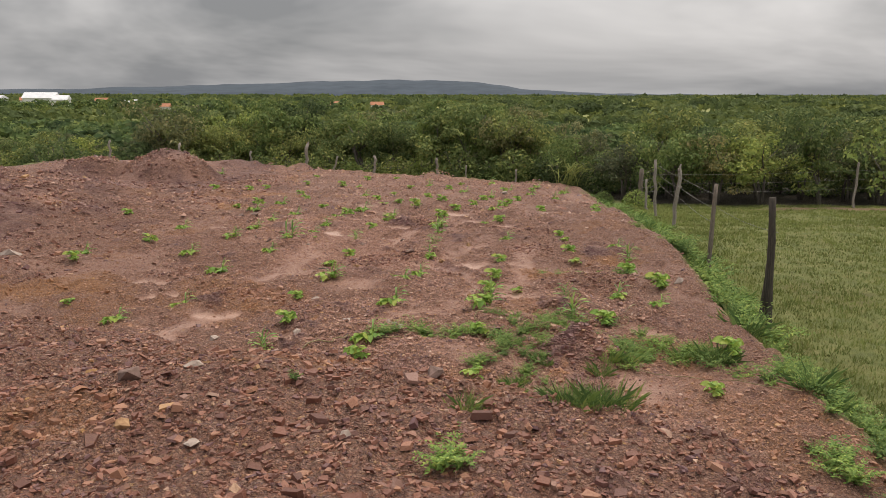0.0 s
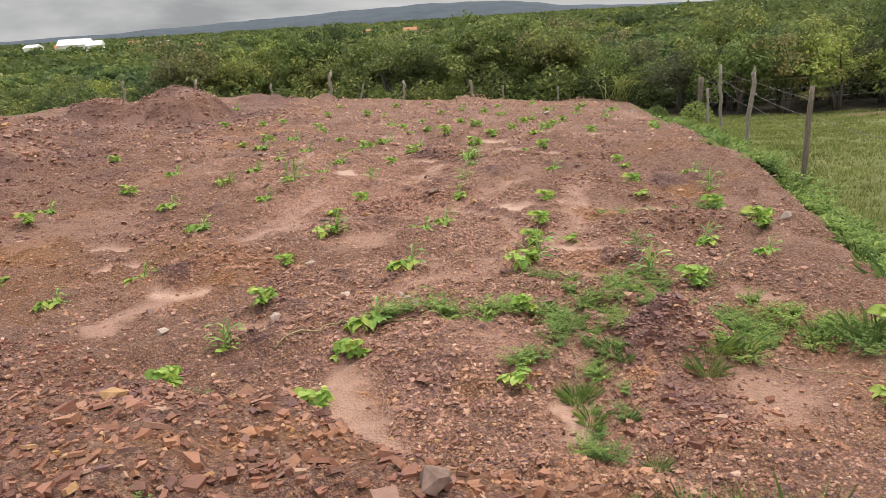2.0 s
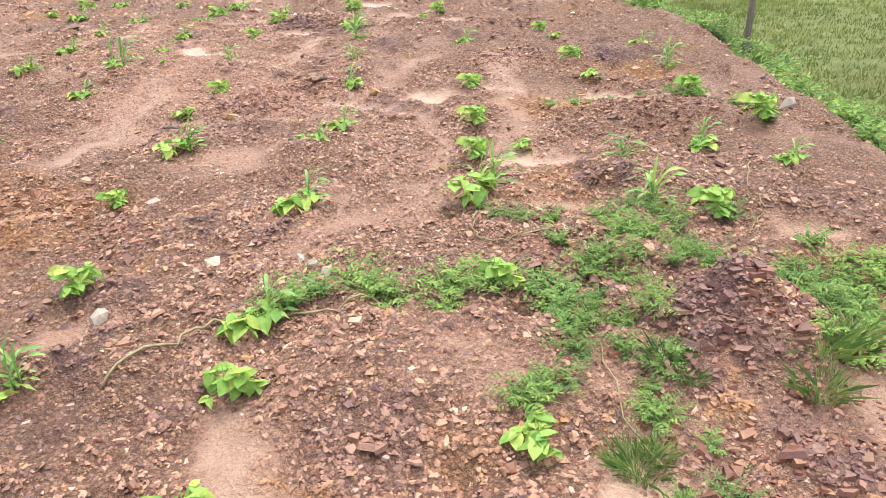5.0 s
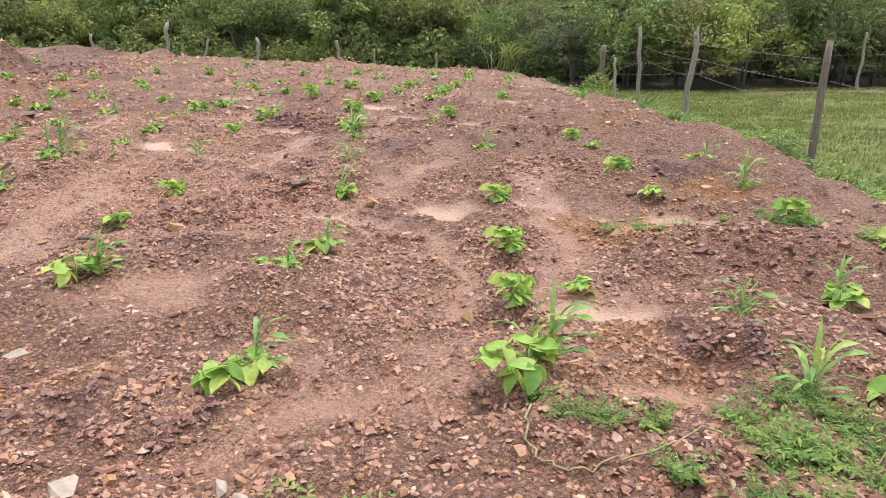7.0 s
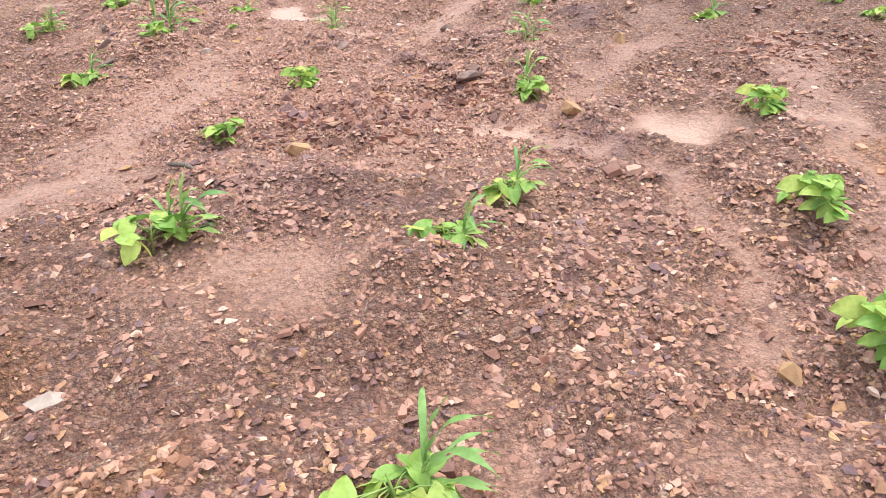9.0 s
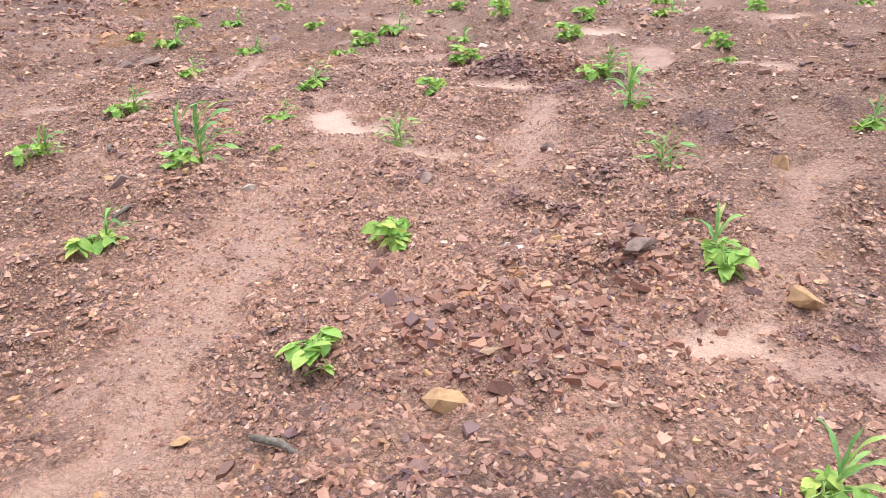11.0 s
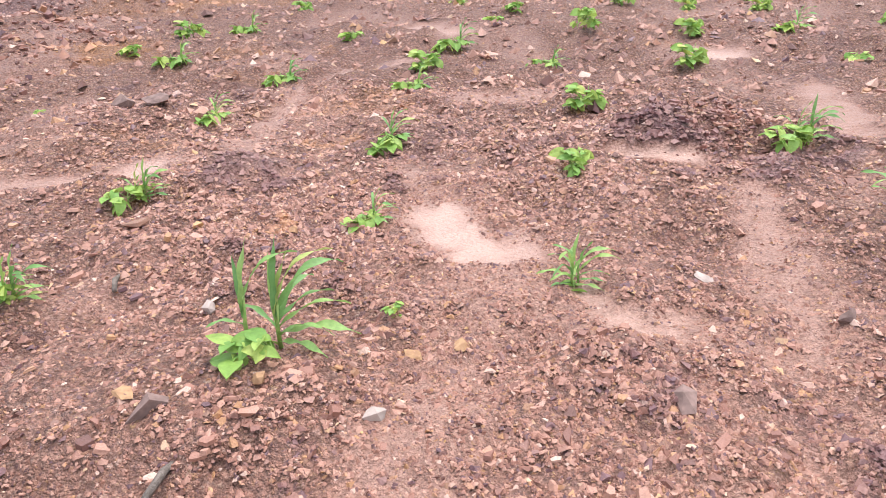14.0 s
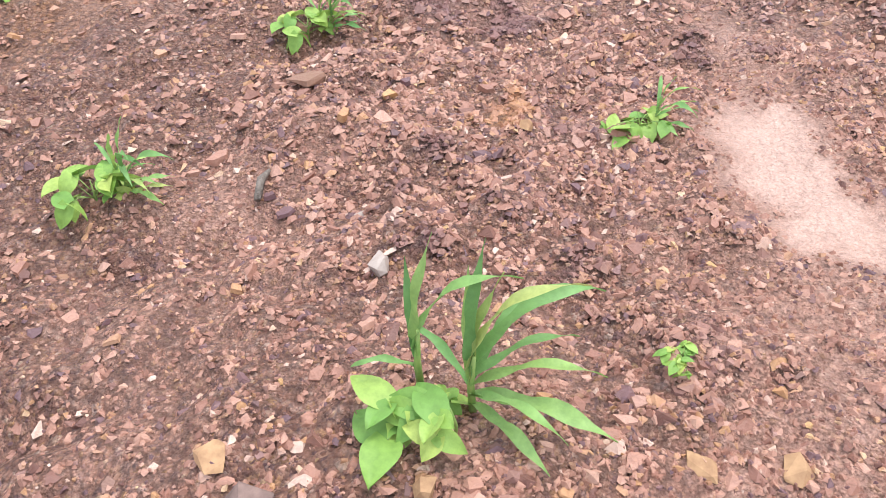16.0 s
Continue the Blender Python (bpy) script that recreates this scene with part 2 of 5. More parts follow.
def dark_mask(x, y):
    """Dark purple shale: the beds near the walk, the heaps beside the field and scattered spots."""
    heaps = 0.85 * smooth(-6.8, -9.0, x + 1.5 * value_noise(x * 0.5, y * 0.5, 61)) * smooth(11, 14, y) * np.clip(0.75 + 0.9 * fractal(x * 0.8, y * 0.8, 3, 62), 0, 1)
    spots = 0.6 * smooth(0.22, 0.5, fractal(x * 1.5, y * 1.1, 4, 63, 0.6))
    return np.maximum(np.maximum(field_at(1, x, y), spots * (1 - silt_mask(x, y))), heaps)


def ochre_mask(x, y):
    return np.maximum(field_at(2, x, y), 0.5 * smooth(0.18, 0.45, fractal(x * 0.7, y * 0.6, 4, 64, 0.6)))


def bank_height(x, y):
    d = toe_y(x) + 0.2 * value_noise(x * 1.5, y * 1.5, 9) - y
    length = 1.2 + 2.6 * smooth(-0.4, -2.5, x)
    u = np.clip(d / length, 0, 1)
    b = 1.0 * (1 - (1 - u) ** 2.2) + 0.06 * np.clip(d - length, 0, 5)
    return b * (1 - smooth(1.7, 2.7, x + 0.25 * value_noise(x * 2, y * 2, 10)))


def field_height(x, y):
    z = np.clip((y - 16) / 22, 0, 1.3) * (-0.8 - 0.055 * (np.clip(x, -14, 12) + 7.2))
    z = z + bank_height(x, y)
    z = z + bump(x, y, -14.5, 20.0, 9.0, 9.0, 1.1) + bump(x, y, -8.5, 13.0, 2.6, 2.2, 0.28) + dome(x, y, -10.75, 30, 1.85, 1.7, 1.1)
    z = z + dome(x, y, -13.6, 30, 1.4, 1.4, 0.75) + bump(x, y, -0.4, 38, 1.3, 1.0, 0.32) + bump(x, y, -7.2, 38.8, 0.9, 0.9, 0.22) + bump(x, y, -10.5, 38.6, 3.5, 1.2, 0.25)
    z = z + bump(x, y, 1.45, 8.15, 0.6, 0.6, 0.26) + bump(x, y, 0.0, 8.1, 1.1, 0.8, 0.13) + bump(x, y, 2.3, 11.6, 1.3, 0.8, 0.16)
    z = z + bump(x, y, -1.3, 12.85, 0.75, 0.6, 0.17) + bump(x, y, -1.45, 11.55, 2.0, 1.3, 0.17) + bump(x, y, -0.7, 17.45, 0.75, 0.4, 0.16) + bump(x, y, -2.9, 10.6, 0.8, 0.5, 0.15) + bump(x, y, -0.75, 13.4, 0.8, 0.4, 0.1)
    z = z + bump(x, y, -3.05, 14.75, 0.6, 0.55, 0.07)
    rough = 0.16 * fractal(x * 0.8, y * 0.9, 3, 1) + 0.085 * fractal(x * 3.0, y * 3.0, 4, 2, 0.6)
    silt = silt_mask(x, y)
    z = z + 0.13 * fractal(x * 1.5, y * 1.5, 3, 7, 0.6) * smooth(-5.5, -8.0, x)
    clods = 0.055 * fractal(x * 6.5, y * 6.5, 3, 6, 0.6) + 0.05 * np.clip(field_at(1, x, y), 0, 1)
    return z + (rough + clods) * (1 - 0.8 * np.clip(silt, 0, 1)) - 0.05 * silt


def soil_mask(x, y):
    """1 on the bare turned field, 0 on pasture and scrub."""
    wob = 0.35 * value_noise(x * 1.2, y * 1.2, 13) + 0.15 * value_noise(x * 5, y * 5, 14)
    s = smooth(-0.25, 0.3, edge_x(y) - x + wob)
    s = s * (1 - smooth(38.6, 39.6, y + 0.03 * x + wob)) * smooth(-21, -19, x + 2 * wob)
    bare = 0.75 * (1 - smooth(0.5, 1.2, np.hypot((x - 17) / 6.5, (y - 29.3) / 1.1) + wob))
    return np.maximum(s * smooth(-9, -6, y), bare)


def height(x, y):
    x, y = np.asarray(x, float), np.asarray(y, float)
    past = -0.75 - 0.85 * np.clip((y - 20) / 11, 0, 1.3) + 0.10 * fractal(x * 0.5, y * 0.5, 3, 30) + 0.03 * fractal(x * 3, y * 3, 2, 31)
    past = past + 0.5 * (1 - smooth(2, 9, y))
    s = smooth(-0.75, 0.35, edge_x(y) - x)
    s = s * (1 - smooth(38.8, 41.5, y)) * smooth(-27, -19, x)
    z = s * field_height(x, y) + (1 - s) * past
    far = np.hypot(x * 0.9, y)
    z = z - 5.0 * smooth(44, 110, far) + 3.6 * smooth(150, 1200, far) + 1.2 * fractal(x / 60, y / 60, 3, 33) * smooth(60, 200, far)
    return z


def z_at(x, y):
    return float(height(np.array([x]), np.array([y]))[0])


# ---- mesh helpers ----
def np_mesh(name, co, sizes, index, material=None, flat=True):
    """A mesh from arrays: points, corners per face, and the corners' point numbers."""
    me = bpy.data.meshes.new(name)
    co, sizes, index = np.asarray(co, np.float32), np.asarray(sizes, np.int32), np.asarray(index, np.int32)
    me.vertices.add(len(co))
    me.vertices.foreach_set("co", co.ravel())
    me.loops.add(len(index))
    me.loops.foreach_set("vertex_index", index)
    me.polygons.add(len(sizes))
    starts = np.concatenate([[0], np.cumsum(sizes)[:-1]]).astype(np.int32)
    me.polygons.foreach_set("loop_start", starts)
    me.polygons.foreach_set("use_smooth", np.full(len(sizes), not flat))
    if material:
        me.materials.append(material)
    me.update(calc_edges=True)
    me.validate()
    return me


def set_fields(me, **fields):
    """Values of the land at a mesh's points, for its material."""
    for name, values in fields.items():
        a = me.attributes.new(name, "FLOAT", "POINT")
        a.data.foreach_set("value", np.asarray(values, np.float32))


def part(name, bm, material, parent, label=""):
    """One mesh object under a thing or under a part; bm is a bmesh or a ready mesh."""
    if isinstance(bm, bpy.types.Mesh):
        me = bm
    else:
        me = bpy.data.meshes.new(name)
        bm.to_mesh(me)
        bm.free()
        me.materials.append(material)
    ob = new(name, me)
    ob.parent = parent
    return tagged(ob, label)


def empty_thing(name, m, label, category, group=""):
    ob = new(name)
    ob.matrix_world = m
    return tagged(ob, label, category, group)


# ---- materials ----
def material(name):
    m = bpy.data.materials.new(name)
    m.use_nodes = True
    t = m.node_tree
    return m, t, t.nodes["Principled BSDF"]


def ramp(t, source, stops, mode="LINEAR"):
    r = t.nodes.new("ShaderNodeValToRGB")
    r.color_ramp.interpolation = mode
    while len(r.color_ramp.elements) < len(stops):
        r.color_ramp.elements.new(0.5)
    for e, (p, c) in zip(r.color_ramp.elements, stops):
        e.position, e.color = p, (*c, 1)
    t.links.new(source, r.inputs[0])
    return r.outputs[0]


def mix(t, fac, a, b, blend="MIX"):
    n = t.nodes.new("ShaderNodeMix")
    n.data_type, n.blend_type = "RGBA", blend
    for slot, v in ((0, fac), (6, a), (7, b)):
        if hasattr(v, "is_linked"):
            t.links.new(v, n.inputs[slot])
        elif slot == 0:
            n.inputs[0].default_value = v
        else:
            n.inputs[slot].default_value = (*v, 1)
    return n.outputs[2]


def maths(t, op, a, b=0.0, clamp=False):
    n = t.nodes.new("ShaderNodeMath")
    n.operation, n.use_clamp = op, clamp
    for slot, v in ((0, a), (1, b)):
        if hasattr(v, "is_linked"):
            t.links.new(v, n.inputs[slot])
        else:
            n.inputs[slot].default_value = v
    return n.outputs[0]


def noise_tex(t, scale, detail=3.0, rough=0.55, vector=None, distort=0.0):
    n = node(t, "ShaderNodeTexNoise", Scale=scale, Detail=detail, Roughness=rough, Distortion=distort)
    if vector:
        t.links.new(vector, n.inputs["Vector"])
    return n.outputs["Fac"]


def position(t):
    return t.nodes.new("ShaderNodeNewGeometry").outputs["Position"]


def bumped(t, bsdf, heights, distance=0.02, strength=1.0):
    b = node(t, "ShaderNodeBump", Strength=strength, Distance=distance)
    t.links.new(heights, b.inputs["Height"])
    t.links.new(b.outputs[0], bsdf.inputs["Normal"])


SHALE = [(0.0, (0.13, 0.055, 0.042)), (0.15, (0.26, 0.115, 0.078)), (0.45, (0.38, 0.187, 0.128)), (0.7, (0.48, 0.265, 0.19)), (0.77, (0.44, 0.225, 0.10)), (0.83, (0.12, 0.062, 0.07)), (0.89, (0.17, 0.085, 0.085)), (0.93, (0.43, 0.23, 0.16)), (0.98, (0.61, 0.42, 0.33)), (1.0, (0.53, 0.31, 0.13))]


def attribute(t, name):
    a = t.nodes.new("ShaderNodeAttribute")
    a.attribute_name = name
    return a.outputs["Fac"]


def beds(t, base, grain, amount=1.0):
    """Ochre and dark purple beds of shale, broken up by the grain."""
    shift = maths(t, "MULTIPLY", maths(t, "SUBTRACT", grain, 0.5), 1.3)
    ochre = ramp(t, maths(t, "ADD", attribute(t, "ochre"), shift), [(0.25, (0, 0, 0)), (0.85, (0.75 * amount,) * 3)])
    base = mix(t, ochre, base, (0.45, 0.20, 0.07))
    dark = ramp(t, maths(t, "ADD", attribute(t, "dark"), shift), [(0.35, (0, 0, 0)), (0.95, (0.9 * amount,) * 3)])
    base = mix(t, dark, base, (0.15, 0.068, 0.072))
    return mix(t, 1.0, base, (1.07, 1.07, 1.05), "MULTIPLY")


def ground_material():
    m, t, bsdf = material("ground_earth")
    pos = position(t)
    silt = attribute(t, "silt")
    big = noise_tex(t, 0.55, 4, 0.6, pos)
    mid = noise_tex(t, 2.6, 5, 0.65, pos, 0.6)
    fine = noise_tex(t, 110, 4, 0.75, pos)
    clods = noise_tex(t, 8.0, 6, 0.72, pos, 0.5)
    cells = []
    for scale in (42.0, 120.0):
        v = node(t, "ShaderNodeTexVoronoi", Scale=scale, Randomness=1.0)
        t.links.new(pos, v.inputs["Vector"])
        sep = t.nodes.new("ShaderNodeSeparateColor")
        t.links.new(v.outputs["Color"], sep.inputs[0])
        cells.append((v.outputs["Distance"], sep.outputs))
    (d_a, c_a), (d_b, c_b) = cells
    earth = ramp(t, mid, [(0.28, (0.20, 0.078, 0.045)), (0.43, (0.32, 0.138, 0.082)), (0.56, (0.41, 0.195, 0.125)), (0.72, (0.51, 0.285, 0.20))])
    gravel = mix(t, ramp(t, c_b[1], [(0.45, (0, 0, 0)), (0.55, (1, 1, 1))]), ramp(t, c_a[0], SHALE), ramp(t, c_b[0], SHALE))
    earth = mix(t, 0.8, earth, gravel)
    earth = beds(t, earth, clods)
    # dark brown mottling: the shade of crevices between lumps, put into the colour
    earth = mix(t, ramp(t, clods, [(0.56, (0, 0, 0)), (0.68, (0.3, 0.3, 0.3))]), earth, (0.17, 0.07, 0.048))
    earth = mix(t, ramp(t, noise_tex(t, 22.0, 4, 0.7, pos), [(0.55, (0, 0, 0)), (0.66, (0.5, 0.5, 0.5))]), earth, (0.56, 0.37, 0.29))
    # gaps between the chip cells darkened, painting in the shade between chips
    earth = mix(t, ramp(t, d_a, [(0.35, (0, 0, 0)), (0.7, (0.55, 0.55, 0.55))]), earth, (0.12, 0.055, 0.04))
    pan = ramp(t, noise_tex(t, 120, 3, 0.6, pos), [(0.33, (0.57, 0.38, 0.30)), (0.7, (0.45, 0.265, 0.195))])
    pan = mix(t, ramp(t, maths(t, "ADD", silt, maths(t, "MULTIPLY", maths(t, "SUBTRACT", clods, 0.5), 0.5)), [(0.4, (0.9, 0.9, 0.9)), (1.0, (0, 0, 0))]), pan, ramp(t, fine, [(0.35, (0.30, 0.148, 0.103)), (0.65, (0.43, 0.235, 0.168))]))
    silt_f = ramp(t, maths(t, "ADD", silt, maths(t, "MULTIPLY", maths(t, "SUBTRACT", fine, 0.5), 0.8)), [(0.08, (0, 0, 0)), (0.48, (0.7, 0.7, 0.7)), (1.0, (0.95, 0.95, 0.95))])
    earth = mix(t, silt_f, earth, pan)
    turf = ramp(t, noise_tex(t, 3.0, 5, 0.65, pos), [(0.3, (0.16, 0.195, 0.06)), (0.5, (0.245, 0.27, 0.085)), (0.68, (0.32, 0.305, 0.115)), (0.82, (0.37, 0.25, 0.14))])
    turf = mix(t, ramp(t, big, [(0.55, (0, 0, 0)), (0.75, (0.6, 0.6, 0.6))]), turf, (0.25, 0.15, 0.085))
    # leaf litter, its brown taken near black to paint in the trees' deep shade
    turf = mix(t, attribute(t, "shaded_litter"), turf, ramp(t, noise_tex(t, 9.0, 5, 0.7, pos), [(0.35, (0.025, 0.02, 0.013)), (0.65, (0.06, 0.044, 0.026))]))
    t.links.new(mix(t, attribute(t, "soil"), turf, earth), bsdf.inputs["Base Color"])
    # the soil is wet from rain: the flat silt shines at a low angle
    bsdf.inputs["Specular IOR Level"].default_value = 0.45
    wet = mix(t, silt_f, ramp(t, clods, [(0.3, (0.6, 0.6, 0.6)), (0.7, (0.8, 0.8, 0.8))]), (0.42, 0.42, 0.42))
    t.links.new(mix(t, attribute(t, "soil"), (0.9, 0.9, 0.9), wet), bsdf.inputs["Roughness"])
    tall = maths(t, "ADD", maths(t, "MULTIPLY", d_a, -1.1), maths(t, "ADD", maths(t, "MULTIPLY", d_b, -0.6), maths(t, "ADD", maths(t, "MULTIPLY", fine, 0.6), maths(t, "MULTIPLY", clods, 1.2))))
    tall = maths(t, "MULTIPLY", tall, maths(t, "SUBTRACT", 1.0, maths(t, "MULTIPLY", silt_f, 0.85)))
    bumped(t, bsdf, tall, 0.04, 1.0)
    return m


def stone_material(name, stops, per_object=False):
    m, t, bsdf = material(name)
    if per_object:
        source = t.nodes.new("ShaderNodeObjectInfo").outputs["Random"]
    else:
        source = t.nodes.new("ShaderNodeNewGeometry").outputs["Random Per Island"]
    base = ramp(t, source, stops)
    pos = position(t)
    base = beds(t, base, noise_tex(t, 8.0, 4, 0.7, pos, 0.5), 0.75)
    grain = noise_tex(t, 70, 5, 0.7, pos)
    base = mix(t, ramp(t, grain, [(0.3, (0.35, 0.35, 0.35)), (0.6, (0, 0, 0))]), base, (0.16, 0.072, 0.05))
    t.links.new(base, bsdf.inputs["Base Color"])
    bsdf.inputs["Roughness"].default_value = 0.55
    bsdf.inputs["Specular IOR Level"].default_value = 0.55
    bumped(t, bsdf, grain, 0.006, 0.8)
    return m


def leaf_material(name, stops, per_object=False, gloss=0.5, through_light=0.35, vein=0.0, stands=0.0, wide=False):
    m, t, bsdf = material(name)
    geo = t.nodes.new("ShaderNodeNewGeometry")
    if per_object:
        source = t.nodes.new("ShaderNodeObjectInfo").outputs["Random"]
    else:
        source = geo.outputs["Random Per Island"]
    base = ramp(t, source, stops)
    mottle = noise_tex(t, 1.1 if not vein else 45, 4, 0.65, geo.outputs["Position"])
    base = mix(t, ramp(t, mottle, [(0.38, (0.6, 0.6, 0.6)), (0.6, (0, 0, 0))]) if not vein else ramp(t, mottle, [(0.35, (0.35, 0.35, 0.35)), (0.65, (0, 0, 0))]), base, tuple(0.5 * c for c in stops[0][1]))
    if not per_object:
        own = t.nodes.new("ShaderNodeObjectInfo").outputs["Random"]
        base = mix(t, 1.0, base, ramp(t, own, [(0.0, (0.6, 0.66, 0.66)), (0.35, (0.95, 1.0, 0.9)), (0.7, (1.3, 1.25, 1.0)), (1.0, (1.6, 1.42, 1.1))] if wide else [(0.0, (0.75, 0.8, 0.85)), (1.0, (1.15, 1.12, 1.0))]), "MULTIPLY")
    if stands:
        # whole trees differ in tint from their neighbours
        tint = ramp(t, noise_tex(t, stands, 2, 0.5, geo.outputs["Position"]), [(0.36, (0.5, 0.56, 0.6)), (0.5, (0.95, 1.0, 0.95)), (0.64, (1.35, 1.25, 1.0))])
        base = mix(t, 1.0, base, tint, "MULTIPLY")
    t.links.new(base, bsdf.inputs["Base Color"])
    bsdf.inputs["Roughness"].default_value = gloss if vein else 0.75
    bsdf.inputs["Specular IOR Level"].default_value = 0.35 if vein else 0.12
    trans = t.nodes.new("ShaderNodeBsdfTranslucent")
    t.links.new(base, trans.inputs["Color"])
    blend = t.nodes.new("ShaderNodeMixShader")
    blend.inputs[0].default_value = through_light
    t.links.new(bsdf.outputs[0], blend.inputs[1])
    t.links.new(trans.outputs[0], blend.inputs[2])
    t.links.new(blend.outputs[0], t.nodes["Material Output"].inputs[0])
    if vein:
        bumped(t, bsdf, mottle, 0.003, 0.7)
    return m


def wood_material(name, dark, light, scale=(30, 30, 3)):
    m, t, bsdf = material(name)
    co = t.nodes.new("ShaderNodeTexCoord").outputs["Object"]
    mp = t.nodes.new("ShaderNodeMapping")
    mp.inputs["Scale"].default_value = scale
    t.links.new(co, mp.inputs[0])
    grain = noise_tex(t, 1.0, 6, 0.65, mp.outputs[0], 0.6)
    t.links.new(ramp(t, grain, [(0.3, dark), (0.7, light)]), bsdf.inputs["Base Color"])
    bsdf.inputs["Roughness"].default_value = 0.88
    bumped(t, bsdf, grain, 0.01, 1.0)
    return m


def plain_material(name, low, high, scale=2.0, rough=0.85, metal=0.0):
    m, t, bsdf = material(name)
    t.links.new(ramp(t, noise_tex(t, scale, 5, 0.6, position(t)), [(0.35, low), (0.65, high)]), bsdf.inputs["Base Color"])
    bsdf.inputs["Roughness"].default_value, bsdf.inputs["Metallic"].default_value = rough, metal
    return m


GROUND = ground_material()
FLAKES = stone_material("shale_flakes", SHALE)
BANK_SHALE = [(0.0, (0.11, 0.041, 0.028)), (0.3, (0.21, 0.078, 0.049)), (0.58, (0.31, 0.132, 0.085)), (0.72, (0.37, 0.178, 0.105)), (0.8, (0.13, 0.06, 0.063)), (0.9, (0.20, 0.088, 0.075)), (0.97, (0.45, 0.28, 0.20)), (1.0, (0.44, 0.235, 0.085))]
BANK_FLAKES = stone_material("bank_shale_flakes", BANK_SHALE)
STONES = stone_material("loose_shale", SHALE, True)
PALE_STONE = plain_material("pale_stone", (0.31, 0.24, 0.20), (0.46, 0.37, 0.31), 18)
OCHRE_STONE = plain_material("ochre_stone", (0.28, 0.15, 0.075), (0.44, 0.26, 0.13), 25)
GREY_STONE = plain_material("dark_grey_stone", (0.13, 0.08, 0.065), (0.25, 0.16, 0.13), 25)
TREE_LEAF = leaf_material("scrub_leaves", [(0.0, (0.101, 0.142, 0.070)), (0.45, (0.169, 0.223, 0.093)), (0.75, (0.236, 0.284, 0.121)), (0.93, (0.311, 0.338, 0.147)), (1.0, (0.378, 0.351, 0.155))], wide=True)
TREE_LEAF_B = leaf_material("bright_scrub_leaves", [(0.0, (0.149, 0.209, 0.081)), (0.5, (0.243, 0.317, 0.116)), (0.85, (0.331, 0.392, 0.147)), (1.0, (0.419, 0.419, 0.171))], wide=True)
VALLEY_LEAF = leaf_material("valley_leaves", [(0.0, (0.13, 0.185, 0.075)), (0.5, (0.21, 0.28, 0.105)), (0.85, (0.29, 0.345, 0.13)), (1.0, (0.36, 0.37, 0.15))], stands=0.16)
TREE_LEAF_C = leaf_material("olive_brown_leaves", [(0.0, (0.128, 0.149, 0.090)), (0.5, (0.209, 0.223, 0.124)), (0.85, (0.284, 0.277, 0.147)), (1.0, (0.351, 0.297, 0.186))], wide=True)
FAR_LEAF = leaf_material("hazy_far_leaves", [(0.0, (0.15, 0.19, 0.085)), (0.5, (0.175, 0.215, 0.09)), (0.85, (0.20, 0.24, 0.095)), (1.0, (0.25, 0.28, 0.11))], stands=0.02)
BARK = wood_material("grey_bark", (0.06, 0.05, 0.042), (0.17, 0.145, 0.12))
POST_DARK = wood_material("weathered_dark_post", (0.025, 0.02, 0.016), (0.09, 0.072, 0.056), (60, 60, 4))
POST_MID = wood_material("weathered_brown_post", (0.09, 0.07, 0.055), (0.25, 0.20, 0.16), (60, 60, 4))
POST_PALE = wood_material("weathered_grey_post", (0.14, 0.12, 0.10), (0.38, 0.33, 0.28), (60, 60, 4))
WIRE = plain_material("galvanised_wire", (0.20, 0.19, 0.18), (0.34, 0.33, 0.31), 40, 0.6, 0.5)
BEAN = leaf_material("bean_leaf", [(0.0, (0.21, 0.385, 0.08)), (0.4, (0.31, 0.485, 0.10)), (0.8, (0.43, 0.565, 0.13)), (1.0, (0.57, 0.63, 0.15))], True, 0.5, 0.3, 1.0)
MAIZE = leaf_material("maize_leaf", [(0.0, (0.165, 0.335, 0.10)), (0.45, (0.26, 0.445, 0.13)), (0.88, (0.39, 0.54, 0.15)), (1.0, (0.54, 0.57, 0.18))], True, 0.48, 0.3, 1.0)
STEM = plain_material("green_stem", (0.16, 0.30, 0.06), (0.30, 0.36, 0.10), 30, 0.6)
WEED = leaf_material("weed_leaf", [(0.0, (0.145, 0.245, 0.085)), (0.5, (0.235, 0.36, 0.115)), (0.85, (0.36, 0.48, 0.14)), (1.0, (0.50, 0.52, 0.18))], False, 0.55, 0.3)
GRASS = leaf_material("pasture_grass", [(0.0, (0.23, 0.28, 0.085)), (0.5, (0.30, 0.335, 0.105)), (0.85, (0.37, 0.375, 0.13)), (1.0, (0.46, 0.40, 0.185))], False, 0.6, 0.3)
VINE = plain_material("dry_vine", (0.22, 0.17, 0.09), (0.36, 0.30, 0.16), 40, 0.8)
# the ridge's bluish tone carries the haze of distance in its base colour
HILL = plain_material("hazy_wooded_hill", (0.030, 0.048, 0.068), (0.052, 0.074, 0.098), 0.012, 0.95)
WALL_WHITE = plain_material("whitewashed_wall", (0.66, 0.66, 0.64), (0.8, 0.8, 0.78), 0.6)
ROOF_RED = plain_material("clay_tile_roof", (0.34, 0.13, 0.07), (0.48, 0.22, 0.12), 1.5)
ROOF_PALE = plain_material("pale_sheet_roof", (0.62, 0.64, 0.66), (0.78, 0.79, 0.8), 0.4, 0.5)
GLASS_DARK = plain_material("dark_window_pane", (0.03, 0.035, 0.04), (0.06, 0.065, 0.07), 1.0, 0.15)


